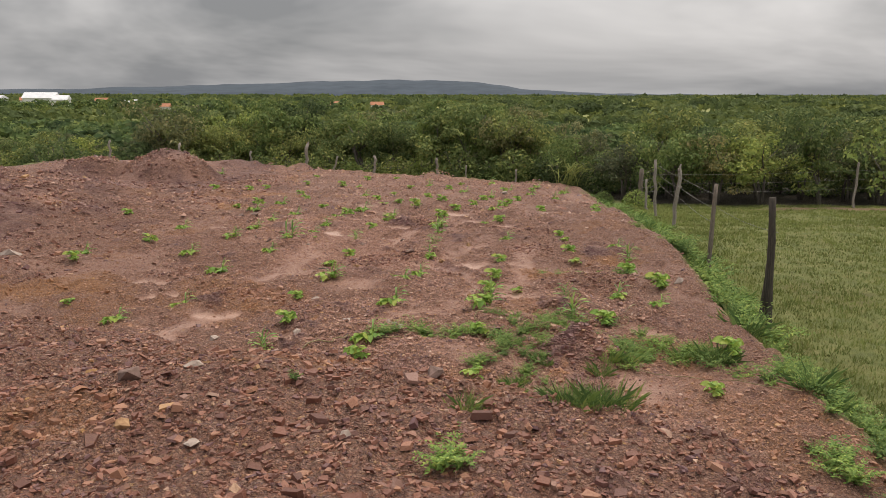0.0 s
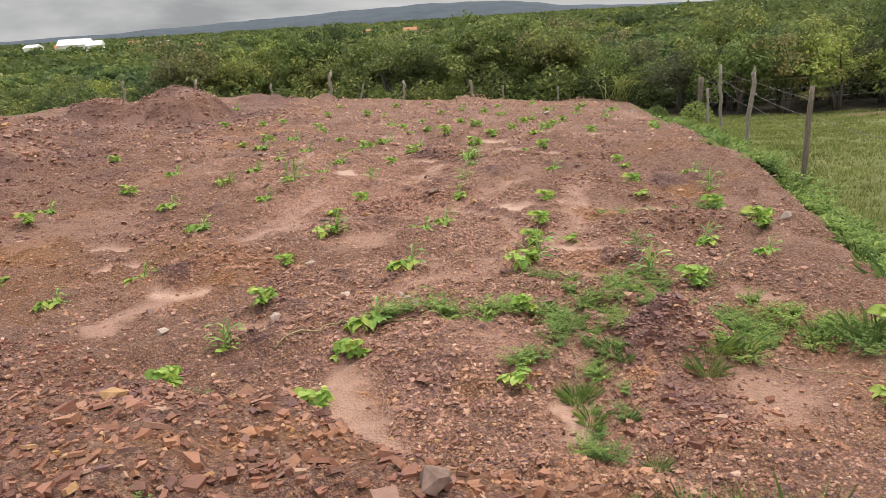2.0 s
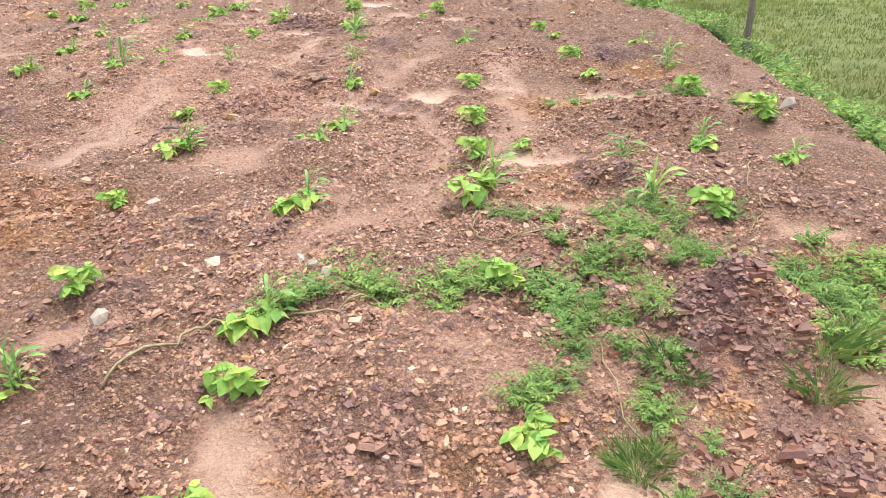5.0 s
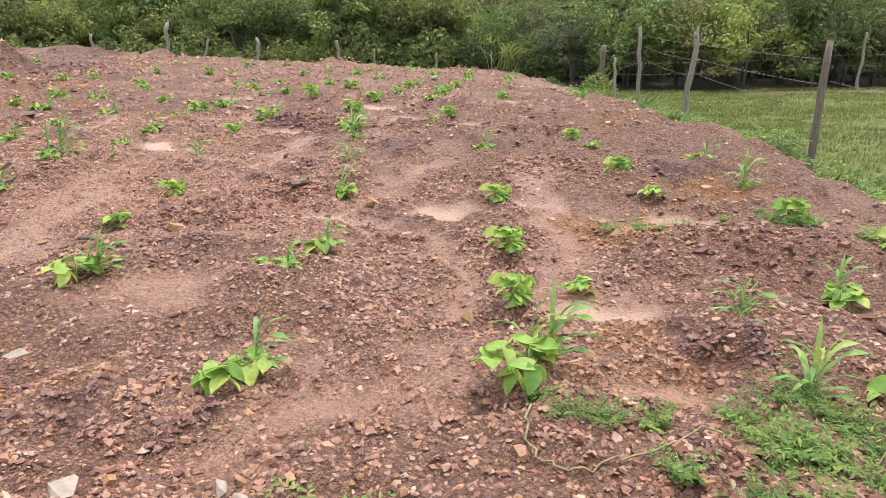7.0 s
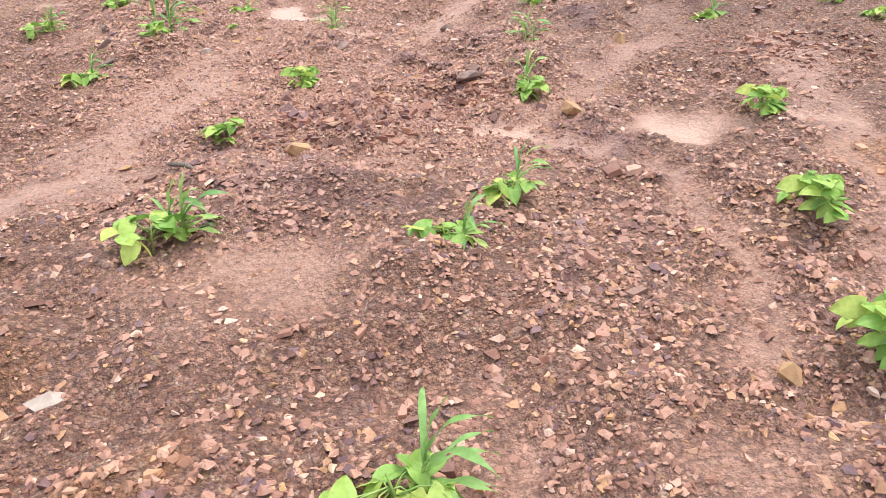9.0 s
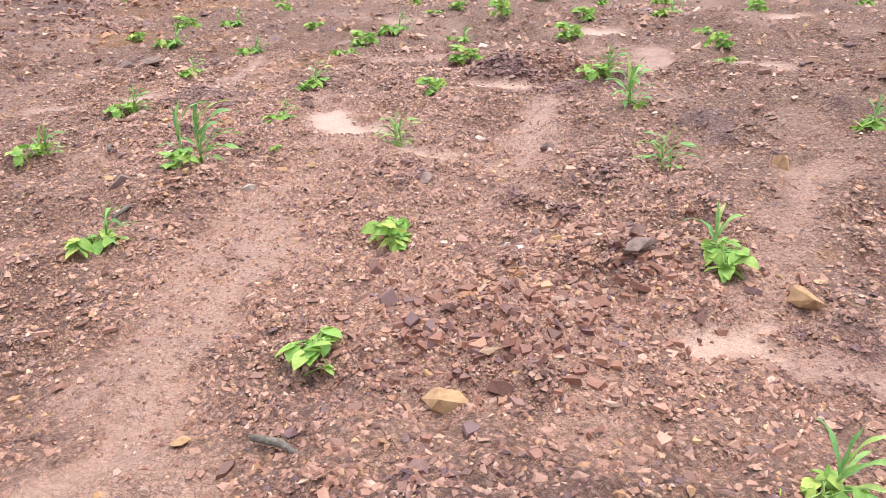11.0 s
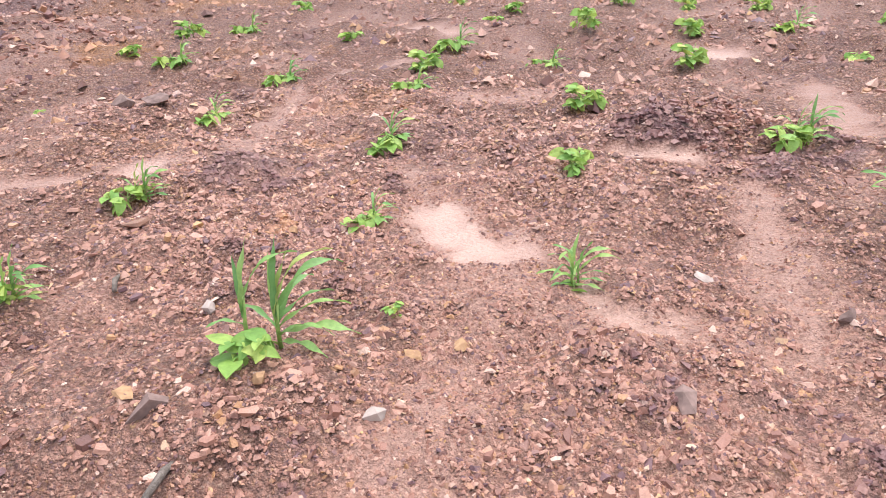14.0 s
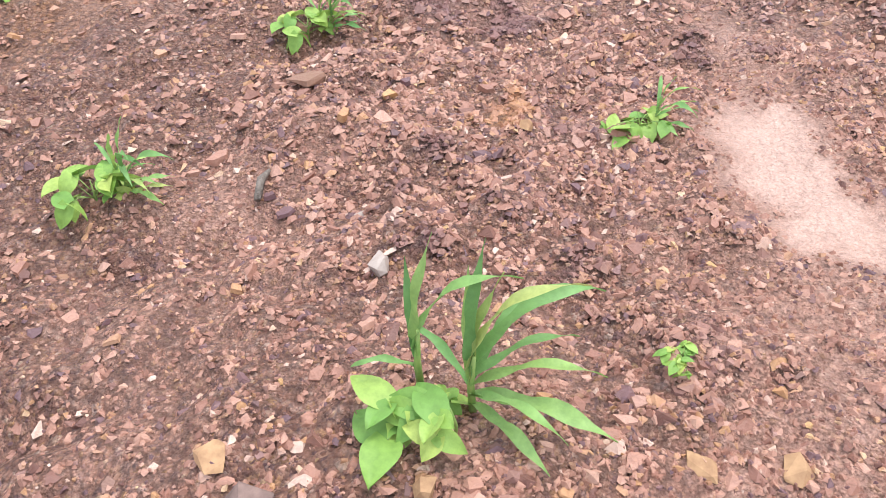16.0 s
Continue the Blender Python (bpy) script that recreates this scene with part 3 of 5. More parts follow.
# ---- the ground: one sheet to the horizon ----
def spaced(low, high, step, reach_low, reach_high, grow=1.12):
    """Even steps between low and high, growing ones beyond."""
    core = list(np.arange(low, high + step / 2, step))
    a, s = [], step
    v = low
    while v > reach_low:
        s *= grow
        v -= s
        a.append(v)
    b, s, v = [], step, high
    while v < reach_high:
        s *= grow
        v += s
        b.append(v)
    return np.array(a[::-1] + core + b)


def build_ground():
    xs = spaced(-6.0, 4.8, 0.055, -3500, 3500, 1.085)
    ys = spaced(1.5, 19.5, 0.055, -400, 4200, 1.07)
    X, Y = np.meshgrid(xs, ys, indexing="ij")
    x, y = X.ravel(), Y.ravel()
    z = height(x, y)
    nx, ny = len(xs), len(ys)
    i = np.arange(nx * ny).reshape(nx, ny)
    quads = np.stack([i[:-1, :-1], i[1:, :-1], i[1:, 1:], i[:-1, 1:]], -1).reshape(-1, 4)
    me = np_mesh("ground", np.stack([x, y, z], -1), np.full(len(quads), 4), quads.ravel(), GROUND, flat=False)
    soil = soil_mask(x, y)
    set_fields(me, soil=soil, silt=silt_mask(x, y) * soil, shaded_litter=shaded_litter_mask(x, y), dark=dark_mask(x, y), ochre=ochre_mask(x, y))
    return tagged(new("ground", me), "turned red stony field sloping to green pasture and scrubland", "ground", kind="structure")


ground = build_ground()


# ---- distance: ridge, woods, houses ----
def build_ridge():
    """The long flat-topped hill on the skyline."""
    a = np.linspace(-46, 46, 240)
    crest = np.interp(a, [-46, -30, -24, -15, -10, -4, 0, 3, 6, 12, 20, 46], [6, 16, 24, 40, 52, 60, 60, 50, 24, 8, 4, 4]) + 5 * value_noise(a * 0.9, 0 * a, 50) + 2 * value_noise(a * 4, 0 * a, 51)
    rows, dists = [], (2600, 2750, 2950, 3200, 3500)
    for k, r in enumerate(dists):
        z = -4 + (crest + 4) * [0.0, 0.4, 0.75, 1.0, 0.9][k] + (6 * value_noise(a * 2, 0 * a + k, 52) if 0 < k < 3 else 0)
        rows.append(np.stack([np.sin(np.radians(a)) * r, np.cos(np.radians(a)) * r, z], -1))
    n = len(a)
    co = np.concatenate(rows)
    i = np.arange(len(dists) * n).reshape(len(dists), n)
    quads = np.stack([i[:-1, :-1], i[:-1, 1:], i[1:, 1:], i[1:, :-1]], -1).reshape(-1, 4)
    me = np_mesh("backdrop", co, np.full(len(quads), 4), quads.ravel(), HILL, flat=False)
    return tagged(new("backdrop", me), "long wooded ridge on the far skyline, coloured blue-green for haze", "hill", kind="structure")


build_ridge()


def leaf_quads(rng, centres, sizes, droop=0.5, out=None):
    """Four-cornered leaf sprays with a bent middle, one at each centre; out: the way that they face."""
    n = len(centres)
    a = rng.normal(size=(n, 3))
    a[:, 2] *= droop
    face = rng.normal(size=(n, 3))
    if out is not None:
        face = out + np.array([0, 0, 0.45]) + 0.45 * face
        a = np.cross(face, a)
    a /= np.linalg.norm(a, axis=1)[:, None]
    b = np.cross(a, face)
    b /= np.linalg.norm(b, axis=1)[:, None]
    s = np.asarray(sizes)[:, None]
    a, b = a * s, b * s * 0.55
    lift = np.array([0, 0, 1.0]) * s * 0.15
    co = np.stack([centres - a, centres + b + lift, centres + a, centres - b + lift], 1).reshape(-1, 3)
    return co, np.full(n, 4), np.arange(4 * n)


def build_woods(name, label, count, near, far, size, sprays, spread, mat, seed, low_x=-1.0, high_x=1.0, top=3.6):
    """Wooded land seen over the tree line, far too many crowns to count."""
    rng = np.random.default_rng(seed)
    d = near * (far / near) ** rng.random(count)
    x = d * rng.uniform(low_x, high_x, count)
    z = height(x, d)
    crowns, outward = [], []
    h = top * rng.uniform(0.6, 1.15, count)
    grow = np.clip(d / near, 1, 4)
    for k in range(count):
        q = rng.normal(size=(sprays, 3))
        q /= np.linalg.norm(q, axis=1)[:, None]
        q[:, 2] = np.abs(q[:, 2]) * 1.1 - 0.35
        outward.append(q)
        r = spread * grow[k] * rng.uniform(0.6, 1.1)
        crowns.append(np.array([x[k], d[k], z[k] + h[k] * 0.6]) + q * np.array([r, r, h[k] * 0.42]) * rng.uniform(0.75, 1.05, (sprays, 1)))
    co, sz, ix = leaf_quads(rng, np.concatenate(crowns), np.repeat(size * grow, sprays) * rng.uniform(0.6, 1.3, count * sprays), 0.8, np.concatenate(outward))
    return tagged(new(name, np_mesh(name, co, sz, ix, mat)), label, "woods", kind="stuff")


build_woods("valley_woods", "green scrub woods filling the valley behind the tree line", 520, 58, 190, 0.36, 170, 2.5, VALLEY_LEAF, 3, -1.1, 0.95, 3.5)
build_woods("far_woods", "dull green woods reaching to the skyline", 1700, 190, 1500, 1.0, 40, 3.4, FAR_LEAF, 4, -0.85, 0.85, 4.6)
build_woods("village_woods", "green trees standing before the far houses", 170, 290, 335, 0.8, 70, 3.0, VALLEY_LEAF, 6, -0.66, -0.1, 7.2)


def tube(bm, points, radii, sides=7, cap=True):
    """A tapered tube through points."""
    rings = []
    pts = [Vector(p) for p in points]
    for k, p in enumerate(pts):
        d = (pts[min(k + 1, len(pts) - 1)] - pts[max(k - 1, 0)]).normalized()
        side = d.cross(Vector((0.31, 0.87, 0.2))).normalized()
        other = d.cross(side)
        rings.append([bm.verts.new(p + (side * math.cos(a) + other * math.sin(a)) * radii[k]) for a in [2 * math.pi * j / sides for j in range(sides)]])
    for r, q in zip(rings, rings[1:]):
        for j in range(sides):
            bm.faces.new((r[j], r[(j + 1) % sides], q[(j + 1) % sides], q[j]))
    if cap:
        bm.faces.new(rings[-1])
        bm.faces.new(rings[0][::-1])
    for f in bm.faces:
        f.smooth = True


def make_tree(rng, tall, wide, leaves, size, mat, label):
    """A multi-stemmed dry-forest tree: trunk with limbs, and a ragged crown of leaf sprays."""
    tree = empty_thing("tree", pose(0, 0, 0), label, "tree", "trees along the field edge")
    bm = bmesh.new()
    tips = []
    for s in range(int(rng.integers(2, 4))):
        lean = rng.normal(0, 0.22 * wide, 2)
        base = rng.normal(0, 0.12, 2)
        fork = Vector((base[0] + lean[0] * 0.5, base[1] + lean[1] * 0.5, tall * rng.uniform(0.28, 0.42)))
        r = 0.065 * rng.uniform(0.7, 1.2)
        tube(bm, [(base[0], base[1], -0.15), (base[0] + lean[0] * 0.2 + rng.normal(0, 0.04), base[1] + lean[1] * 0.2, fork.z * 0.5), fork], [r * 1.25, r, r * 0.75])
        for b in range(4):
            a = rng.uniform(0, 6.28)
            end = fork + Vector((math.cos(a) * wide * rng.uniform(0.3, 0.8), math.sin(a) * wide * rng.uniform(0.3, 0.8), tall * rng.uniform(0.15, 0.48)))
            mid = fork.lerp(end, 0.5) + Vector(rng.normal(0, 0.1, 3))
            tube(bm, [fork, mid, end], [r * 0.6, r * 0.42, r * 0.15], 5)
            tips += [(mid, 0.6), (end, 1.0)]
    part("trunk", bm, BARK, tree, "thin grey branching trunk")
    centres, outward = [], []
    clumps = []
    for p, w in tips:
        for _ in range(2 if w == 1.0 else 1):
            clumps.append((np.array(p) + rng.normal(0, 0.2 * wide, 3) * (1, 1, 0.6), rng.uniform(0.34, 0.66) * wide * 0.62))
    for _ in range(9):
        a, rr = rng.uniform(0, 6.28), wide * rng.uniform(0.4, 0.95)
        clumps.append((np.array([math.cos(a) * rr, math.sin(a) * rr, tall * rng.uniform(0.18, 0.6)]), rng.uniform(0.25, 0.5) * wide * 0.6))
    per = leaves // len(clumps)
    for c, r in clumps:
        q = rng.normal(size=(per, 3))
        q /= np.linalg.norm(q, axis=1)[:, None]
        centres.append(c + q * (r * rng.random((per, 1)) ** 0.3) * np.array([1, 1, 0.62]))
        outward.append(q)
    centres, outward = np.concatenate(centres), np.concatenate(outward)
    keep = centres[:, 2] > 0.1
    centres, outward = centres[keep], outward[keep]
    co, sz, ix = leaf_quads(rng, centres, size * rng.uniform(0.55, 1.3, len(centres)), 0.7, outward)
    part("crown", np_mesh("crown", co, sz, ix, mat), mat, tree, "ragged crown of small leaves")
    return tree


def plant_trees():
    rng = np.random.default_rng(21)
    kinds = [
        make_tree(rng, 4.3, 1.9, 3800, 0.092, TREE_LEAF, "dark green dry-forest tree with a dense ragged crown"),
        make_tree(rng, 4.0, 2.0, 3800, 0.09, TREE_LEAF_B, "bright green dry-forest tree with a spreading crown"),
        make_tree(rng, 3.9, 1.7, 3000, 0.088, TREE_LEAF_C, "olive brown dry-forest tree with a thin crown"),
        make_tree(rng, 4.7, 1.7, 3400, 0.095, TREE_LEAF_B, "tall fresh green tree rising over the scrub"),
        make_tree(rng, 3.5, 2.1, 3800, 0.088, TREE_LEAF, "low dark green spreading tree with hanging twigs"),
    ]
    used = set()

    def put(kind, x, y, s=1.0):
        m = pose(x, y, z_at(x, y) - 0.03, 0, 0, rng.uniform(0, 360))
        if kind in used:
            t = copy_thing(kinds[kind], m)
        else:
            t = kinds[kind]
            t.matrix_world = m
            used.add(kind)
        t.scale = (s * rng.uniform(0.9, 1.15), s * rng.uniform(0.9, 1.15), s * rng.uniform(0.92, 1.06))

    # the front line of trees, then two looser lines behind it
    for line, gap, back in ((0, 1.8, 0.0), (1, 2.0, 2.6), (2, 2.8, 5.6)):
        x = -34.0
        while x < 34:
            front = float(wood_front(x))
            kind = int(rng.choice([0, 1, 2, 4], p=[0.36, 0.22, 0.2, 0.22]))
            put(kind, x + rng.normal(0, 0.3), front + back + rng.uniform(-0.5, 0.8), rng.uniform(0.72, 1.15 if x < 4 else 0.98) * (0.62 if x < -17 else 1.0))
            x += gap * rng.uniform(0.7, 1.3)
    put(3, 1.0, 44.6, 1.2)
    put(3, -9.6, 45.5, 1.15)
    put(3, -12.8, 46.5, 1.0)
    put(2, -15.2, 43.0, 1.1)
    put(2, 3.4, 43.6, 1.05)


plant_trees()


def make_house(x, y, w, d, h, roof_mat, turn, label, rise=1.6, panes=3):
    z = z_at(x, y)
    house = empty_thing("house", pose(x, y, z, 0, 0, turn), label, "house", "houses in the distance")
    bm = bmesh.new()
    bmesh.ops.create_cube(bm, size=1, matrix=Matrix.Translation((0, 0, h / 2)) @ Matrix.Diagonal((w, d, h, 1)))
    part("wall", bm, WALL_WHITE, house)
    bm = bmesh.new()
    e = 0.4
    low = [bm.verts.new(p) for p in ((-w / 2 - e, -d / 2 - e, h), (w / 2 + e, -d / 2 - e, h), (w / 2 + e, d / 2 + e, h), (-w / 2 - e, d / 2 + e, h))]
    ridge = [bm.verts.new(p) for p in ((-w / 2 - e, 0, h + rise), (w / 2 + e, 0, h + rise))]
    bm.faces.new((low[0], low[1], ridge[1], ridge[0]))
    bm.faces.new((low[2], low[3], ridge[0], ridge[1]))
    bm.faces.new((low[1], low[2], ridge[1]))
    bm.faces.new((low[3], low[0], ridge[0]))
    bm.faces.new(low[::-1])
    part("roof", bm, roof_mat, house)
    for k in range(panes):
        bm = bmesh.new()
        wx, ww, wh = w * ((k + 0.5) / panes - 0.5), w / panes * 0.35, h * 0.35
        bmesh.ops.create_cube(bm, size=1, matrix=Matrix.Translation((wx, -d / 2 - 0.02, h * 0.5)) @ Matrix.Diagonal((ww + 0.16, 0.1, wh + 0.16, 1)))
        window = part("window", bm, ROOF_RED, house)
        bm = bmesh.new()
        bmesh.ops.create_cube(bm, size=1, matrix=Matrix.Translation((wx, -d / 2 - 0.06, h * 0.5)) @ Matrix.Diagonal((ww, 0.06, wh, 1)))
        part("pane", bm, GLASS_DARK, window)


for hx, hy, hw, hd, hh, hroof, hturn, hrise, text in (
    (-181, 352, 13, 10, 5.6, ROOF_PALE, 12, 2.6, "large white hall with a pale sheet roof"),
    (-171, 350, 6, 7, 5.0, ROOF_PALE, 12, 2.0, "white annexe with a pale sheet roof"),
    (-203, 356, 6, 6, 5.4, ROOF_PALE, -8, 1.4, "small white house with a pale roof"),
    (-193, 362, 5, 5, 5.2, ROOF_RED, 20, 1.6, "small house with a clay tile roof"),
    (-160, 366, 5, 5, 5.2, ROOF_RED, 5, 1.5, "small house with a clay tile roof"),
    (-150, 375, 5, 5, 4.4, ROOF_PALE, 30, 1.3, "small white house among trees"),
    (-108, 300, 5, 5, 3.8, ROOF_RED, 10, 1.2, "small house half hidden by trees"),
    (-45, 330, 5, 5, 4.0, ROOF_RED, -10, 1.4, "low house with an orange tile roof"),
    (-29, 338, 5, 5, 4.0, ROOF_RED, 8, 1.4, "low house with an orange tile roof"),
):
    make_house(hx, hy, hw, hd, hh + (1.4 if hw > 5.5 else 0.7), hroof, hturn, text, hrise)


# ---- fences ----
def make_post(x, y, top, radius, lean, mat, fork=False, thick_top=1.0, parent=None):
    """A rough post cut from a branch; lean is how far its top stands off its foot, in x and y."""
    z = z_at(x, y)
    rng = random.Random(int(abs(x * 131 + y * 977)))
    bm = bmesh.new()
    n, wobble = 7, 0.5 if mat is POST_PALE else 0.15
    pts, rad = [], []
    for k in range(n + 1):
        f = k / n
        pts.append((x + lean[0] * f + rng.gauss(0, radius * wobble), y + lean[1] * f + rng.gauss(0, radius * wobble), z - 0.3 + (top - z + 0.3) * f))
        rad.append(radius * (1.08 - 0.16 * f) * rng.uniform(0.9, 1.08) * (thick_top if k == n else 1))
    tube(bm, pts, rad, 9)
    if fork:
        p = Vector(pts[-3])
        tube(bm, [p, p + Vector((0.05, 0, 0.05)), p + Vector((0.11, 0.02, 0.03))], [radius * 0.8, radius * 0.6, radius * 0.35], 7)
        p = Vector(pts[-1])
        tube(bm, [p - Vector((0, 0, 0.1)), p + Vector((0.03, 0, 0.12))], [radius * 0.7, radius * 0.4], 7)
    part("post", bm, mat, parent)


def make_wire(a, b, sag, parent, radius=0.0027):
    """One strand with its barbs."""
    bm = bmesh.new()
    a, b = Vector(a), Vector(b)
    pts = [a.lerp(b, k / 14) - Vector((0, 0, sag * 4 * (k / 14) * (1 - k / 14))) for k in range(15)]
    tube(bm, pts, [radius] * 15, 5)
    n = int((b - a).length / 0.16)
    for k in range(1, n):
        f = k / n
        p = a.lerp(b, f) - Vector((0, 0, sag * 4 * f * (1 - f)))
        tube(bm, [p - Vector((0, 0.008, 0.014)), p + Vector((0.0, 0.008, 0.014))], [0.0022, 0.0022], 4)
    part("wire", bm, WIRE, parent)


side_fence = empty_thing("wire_fence", pose(0, 0, 0), "barbed wire fence on rough wooden posts beside the pasture", "fence")
# x, y, top, radius, lean, material, fork
SIDE_POSTS = [
    (5.0, 11.75, 1.3, 0.056, (-0.10, 0.0), POST_DARK, False),
    (5.47, 15.9, 1.02, 0.045, (0.07, 0.1), POST_MID, False),
    (6.42, 21.8, 0.8, 0.055, (0.12, 0.0), POST_PALE, True),
    (6.98, 25.7, 0.72, 0.05, (-0.06, 0.0), POST_PALE, False),
    (7.85, 31.1, -0.1, 0.09, (0.02, 0.0), POST_MID, False),
    (8.8, 36.8, -0.45, 0.055, (0.05, 0.0), POST_PALE, False),
    (7.6, 29.0, -0.3, 0.045, (-0.05, 0.1), POST_PALE, False),
]
for px, py, top, radius, lean, mat, fork in SIDE_POSTS:
    make_post(px, py, top, radius, lean, mat, fork, parent=side_fence)
line = SIDE_POSTS[:4] + [SIDE_POSTS[4]]
for (ax, ay, at, *_), (bx, by, bt, *_) in zip(line[1:], line[2:]):
    for k, drop in enumerate((0.22, 0.52, 0.82)):
        make_wire((ax + 0.06, ay, at - drop), (bx + 0.06, by, bt - drop * 0.9), 0.02 + 0.015 * k, side_fence)
make_wire((5.06, 11.75, 0.75), (5.55, 15.9, 0.55), 0.06, side_fence, 0.002)
# strands along the back of the pasture, from the corner post
for k, drop in enumerate((0.2, 0.55, 0.9)):
    make_wire((7.9, 31.1, -0.1 - drop), (16.0, 30.2, 0.15 - drop), 0.08, side_fence)
    make_wire((16.0, 30.2, 0.15 - drop), (26.0, 29.4, 0.1 - drop), 0.08, side_fence)
make_post(16.0, 30.2, 0.25, 0.05, (0.1, 0), POST_PALE, parent=side_fence)
make_post(26.0, 29.4, 0.2, 0.05, (0.1, 0), POST_PALE, parent=side_fence)
make_post(4.85, 11.75, 0.25, 0.035, (0.1, 0.05), POST_DARK, parent=side_fence)

back_fence = empty_thing("post_fence", pose(0, 0, 0), "row of old grey posts before the trees behind the field", "fence")
for px, top, radius, lean, fork in ((-17.3, 0.5, 0.06, 0.1, False), (-13.6, 0.35, 0.06, -0.05, False), (-10.0, -0.05, 0.06, 0.0, False), (-7.2, 0.32, 0.085, 0.06, True), (-5.95, -0.3, 0.05, 0.42, False), (-3.67, -0.28, 0.075, 0.02, False), (-0.45, -0.42, 0.07, 0.0, False), (1.05, -0.75, 0.04, 0.0, False), (3.6, -0.95, 0.045, 0.05, False)):
    make_post(px, 39.9, top, radius, (lean, 0), POST_PALE, fork, parent=back_fence)


# ---- crop plants: beans and maize sown in hills ----
def heart_leaf(length, width, droop, fold, name):
    """A bean leaflet: heart-shaped, folded along the midrib, its tip bent down; the stalk end at the origin, pointing along y."""
    rows = 6
    co, faces = [], []
    for k in range(rows + 1):
        u = k / rows
        w = width * 0.5 * (math.sin(math.pi * min(1.0, 0.16 + u * 0.84)) ** 0.75) * (1.15 - 0.35 * u) if k < rows else 0.001
        y, z = length * u, -droop * length * u * u
        for s in (-1, -0.5, 0, 0.5, 1):
            back = -0.10 * length * abs(s) ** 2 if k == 0 else 0
            co.append((w * s, y + back, z + fold * abs(w * s) - 0.25 * fold * abs(s) ** 3 * w + 0.03 * length * math.sin(5 * u + 3 * s)))
    for k in range(rows):
        for j in range(4):
            a = k * 5 + j
            faces.append((a, a + 1, a + 6, a + 5))
    me = bpy.data.meshes.new(name)
    me.from_pydata(co, [], faces)
    me.materials.append(BEAN)
    for p in me.polygons:
        p.use_smooth = True
    return me


def blade_leaf(length, width, rise, arch, twist, name):
    """A maize blade: rises, arches over and hangs, with a channel down its middle."""
    rows = 12
    co, faces = [], []
    p, ang = Vector((0, 0, 0)), radians(rise)
    for k in range(rows + 1):
        u = k / rows
        w = width * 0.5 * (0.55 + 0.9 * u) * (1 - u ** 3) if u < 0.5 else width * 0.5 * (1 - ((u - 0.5) / 0.5) ** 1.7) ** 0.8 * 1.0
        w = max(w, 0.0008)
        tw = radians(twist) * u
        for s in (-1, 0, 1):
            side = Vector((math.cos(tw), 0, math.sin(tw))) * (w * s)
            up = Vector((0, -math.sin(ang), math.cos(ang))) * (0.35 * w * abs(s) + 0.006 * math.sin(14 * u + s) * abs(s))
            co.append(p + side + up)
        p = p + Vector((0, math.cos(ang), math.sin(ang))) * (length / rows)
        ang -= radians(arch) / rows * (0.4 + 1.2 * u)
    for k in range(rows):
        for j in range(2):
            a = k * 3 + j
            faces.append((a, a + 1, a + 4, a + 3))
    me = bpy.data.meshes.new(name)
    me.from_pydata(co, [], faces)
    me.materials.append(MAIZE)
    for q in me.polygons:
        q.use_smooth = True
    return me


HEARTS = [heart_leaf(0.075, 0.055, 0.25, 0.35, "bean_leaf"), heart_leaf(0.06, 0.042, 0.45, 0.5, "bean_leaf"), heart_leaf(0.082, 0.056, 0.15, 0.2, "bean_leaf"), heart_leaf(0.052, 0.04, 0.1, 0.6, "bean_leaf")]
BLADES = [blade_leaf(0.32, 0.028, 76, 110, 20, "maize_leaf"), blade_leaf(0.34, 0.030, 62, 120, -25, "maize_leaf"), blade_leaf(0.28, 0.029, 42, 85, 30, "maize_leaf"), blade_leaf(0.24, 0.028, 22, 55, -15, "maize_leaf"), blade_leaf(0.26, 0.028, 84, 45, 40, "maize_leaf")]


def stem_mesh(points, radii, name="stem"):
    bm = bmesh.new()
    tube(bm, points, radii, 6)
    me = bpy.data.meshes.new(name)
    bm.to_mesh(me)
    bm.free()
    me.materials.append(STEM)
    return me


def add_bean(plant, rng, ox, oy, leaves, spread, tall, leafy=1.0):
    """Trifoliate leaves on thin stalks round a short stem."""
    bm, foliage = bmesh.new(), []
    tube(bm, [(ox, oy, -0.03), (ox + 0.01, oy, tall * 0.35), (ox + rng.gauss(0, 0.015), oy, tall * 0.75)], [0.005, 0.004, 0.002], 6)
    for k in range(leaves // 3):
        a = rng.uniform(0, 2 * math.pi) if k else -1.8
        r = spread * rng.uniform(0.3, 1.15)
        hub = Vector((ox + math.cos(a) * r, oy + math.sin(a) * r, tall * rng.uniform(0.3, 1.0) * (1.15 - 0.55 * r / spread)))
        start = Vector((ox, oy, tall * rng.uniform(0.15, 0.5)))
        tube(bm, [start, start.lerp(hub, 0.55) + Vector((0, 0, 0.015)), hub], [0.0025, 0.002, 0.0016], 5)
        big = rng.uniform(0.72, 1.15) * leafy
        for turn in (-95, 0, 95):
            foliage.append((rng.choice(HEARTS), Matrix.Translation(hub) @ pose(0, 0, 0, 0, 0, math.degrees(a) - 90 + turn + rng.gauss(0, 14)) @ pose(0, 0, 0, rng.uniform(-50, 22), rng.gauss(0, 20), 0) @ Matrix.Scale(big * rng.uniform(0.85, 1.1), 4)))
    stem = part("stem", bm, STEM, plant)
    for mesh, m in foliage:
        part("leaf", mesh, BEAN, stem).matrix_basis = m


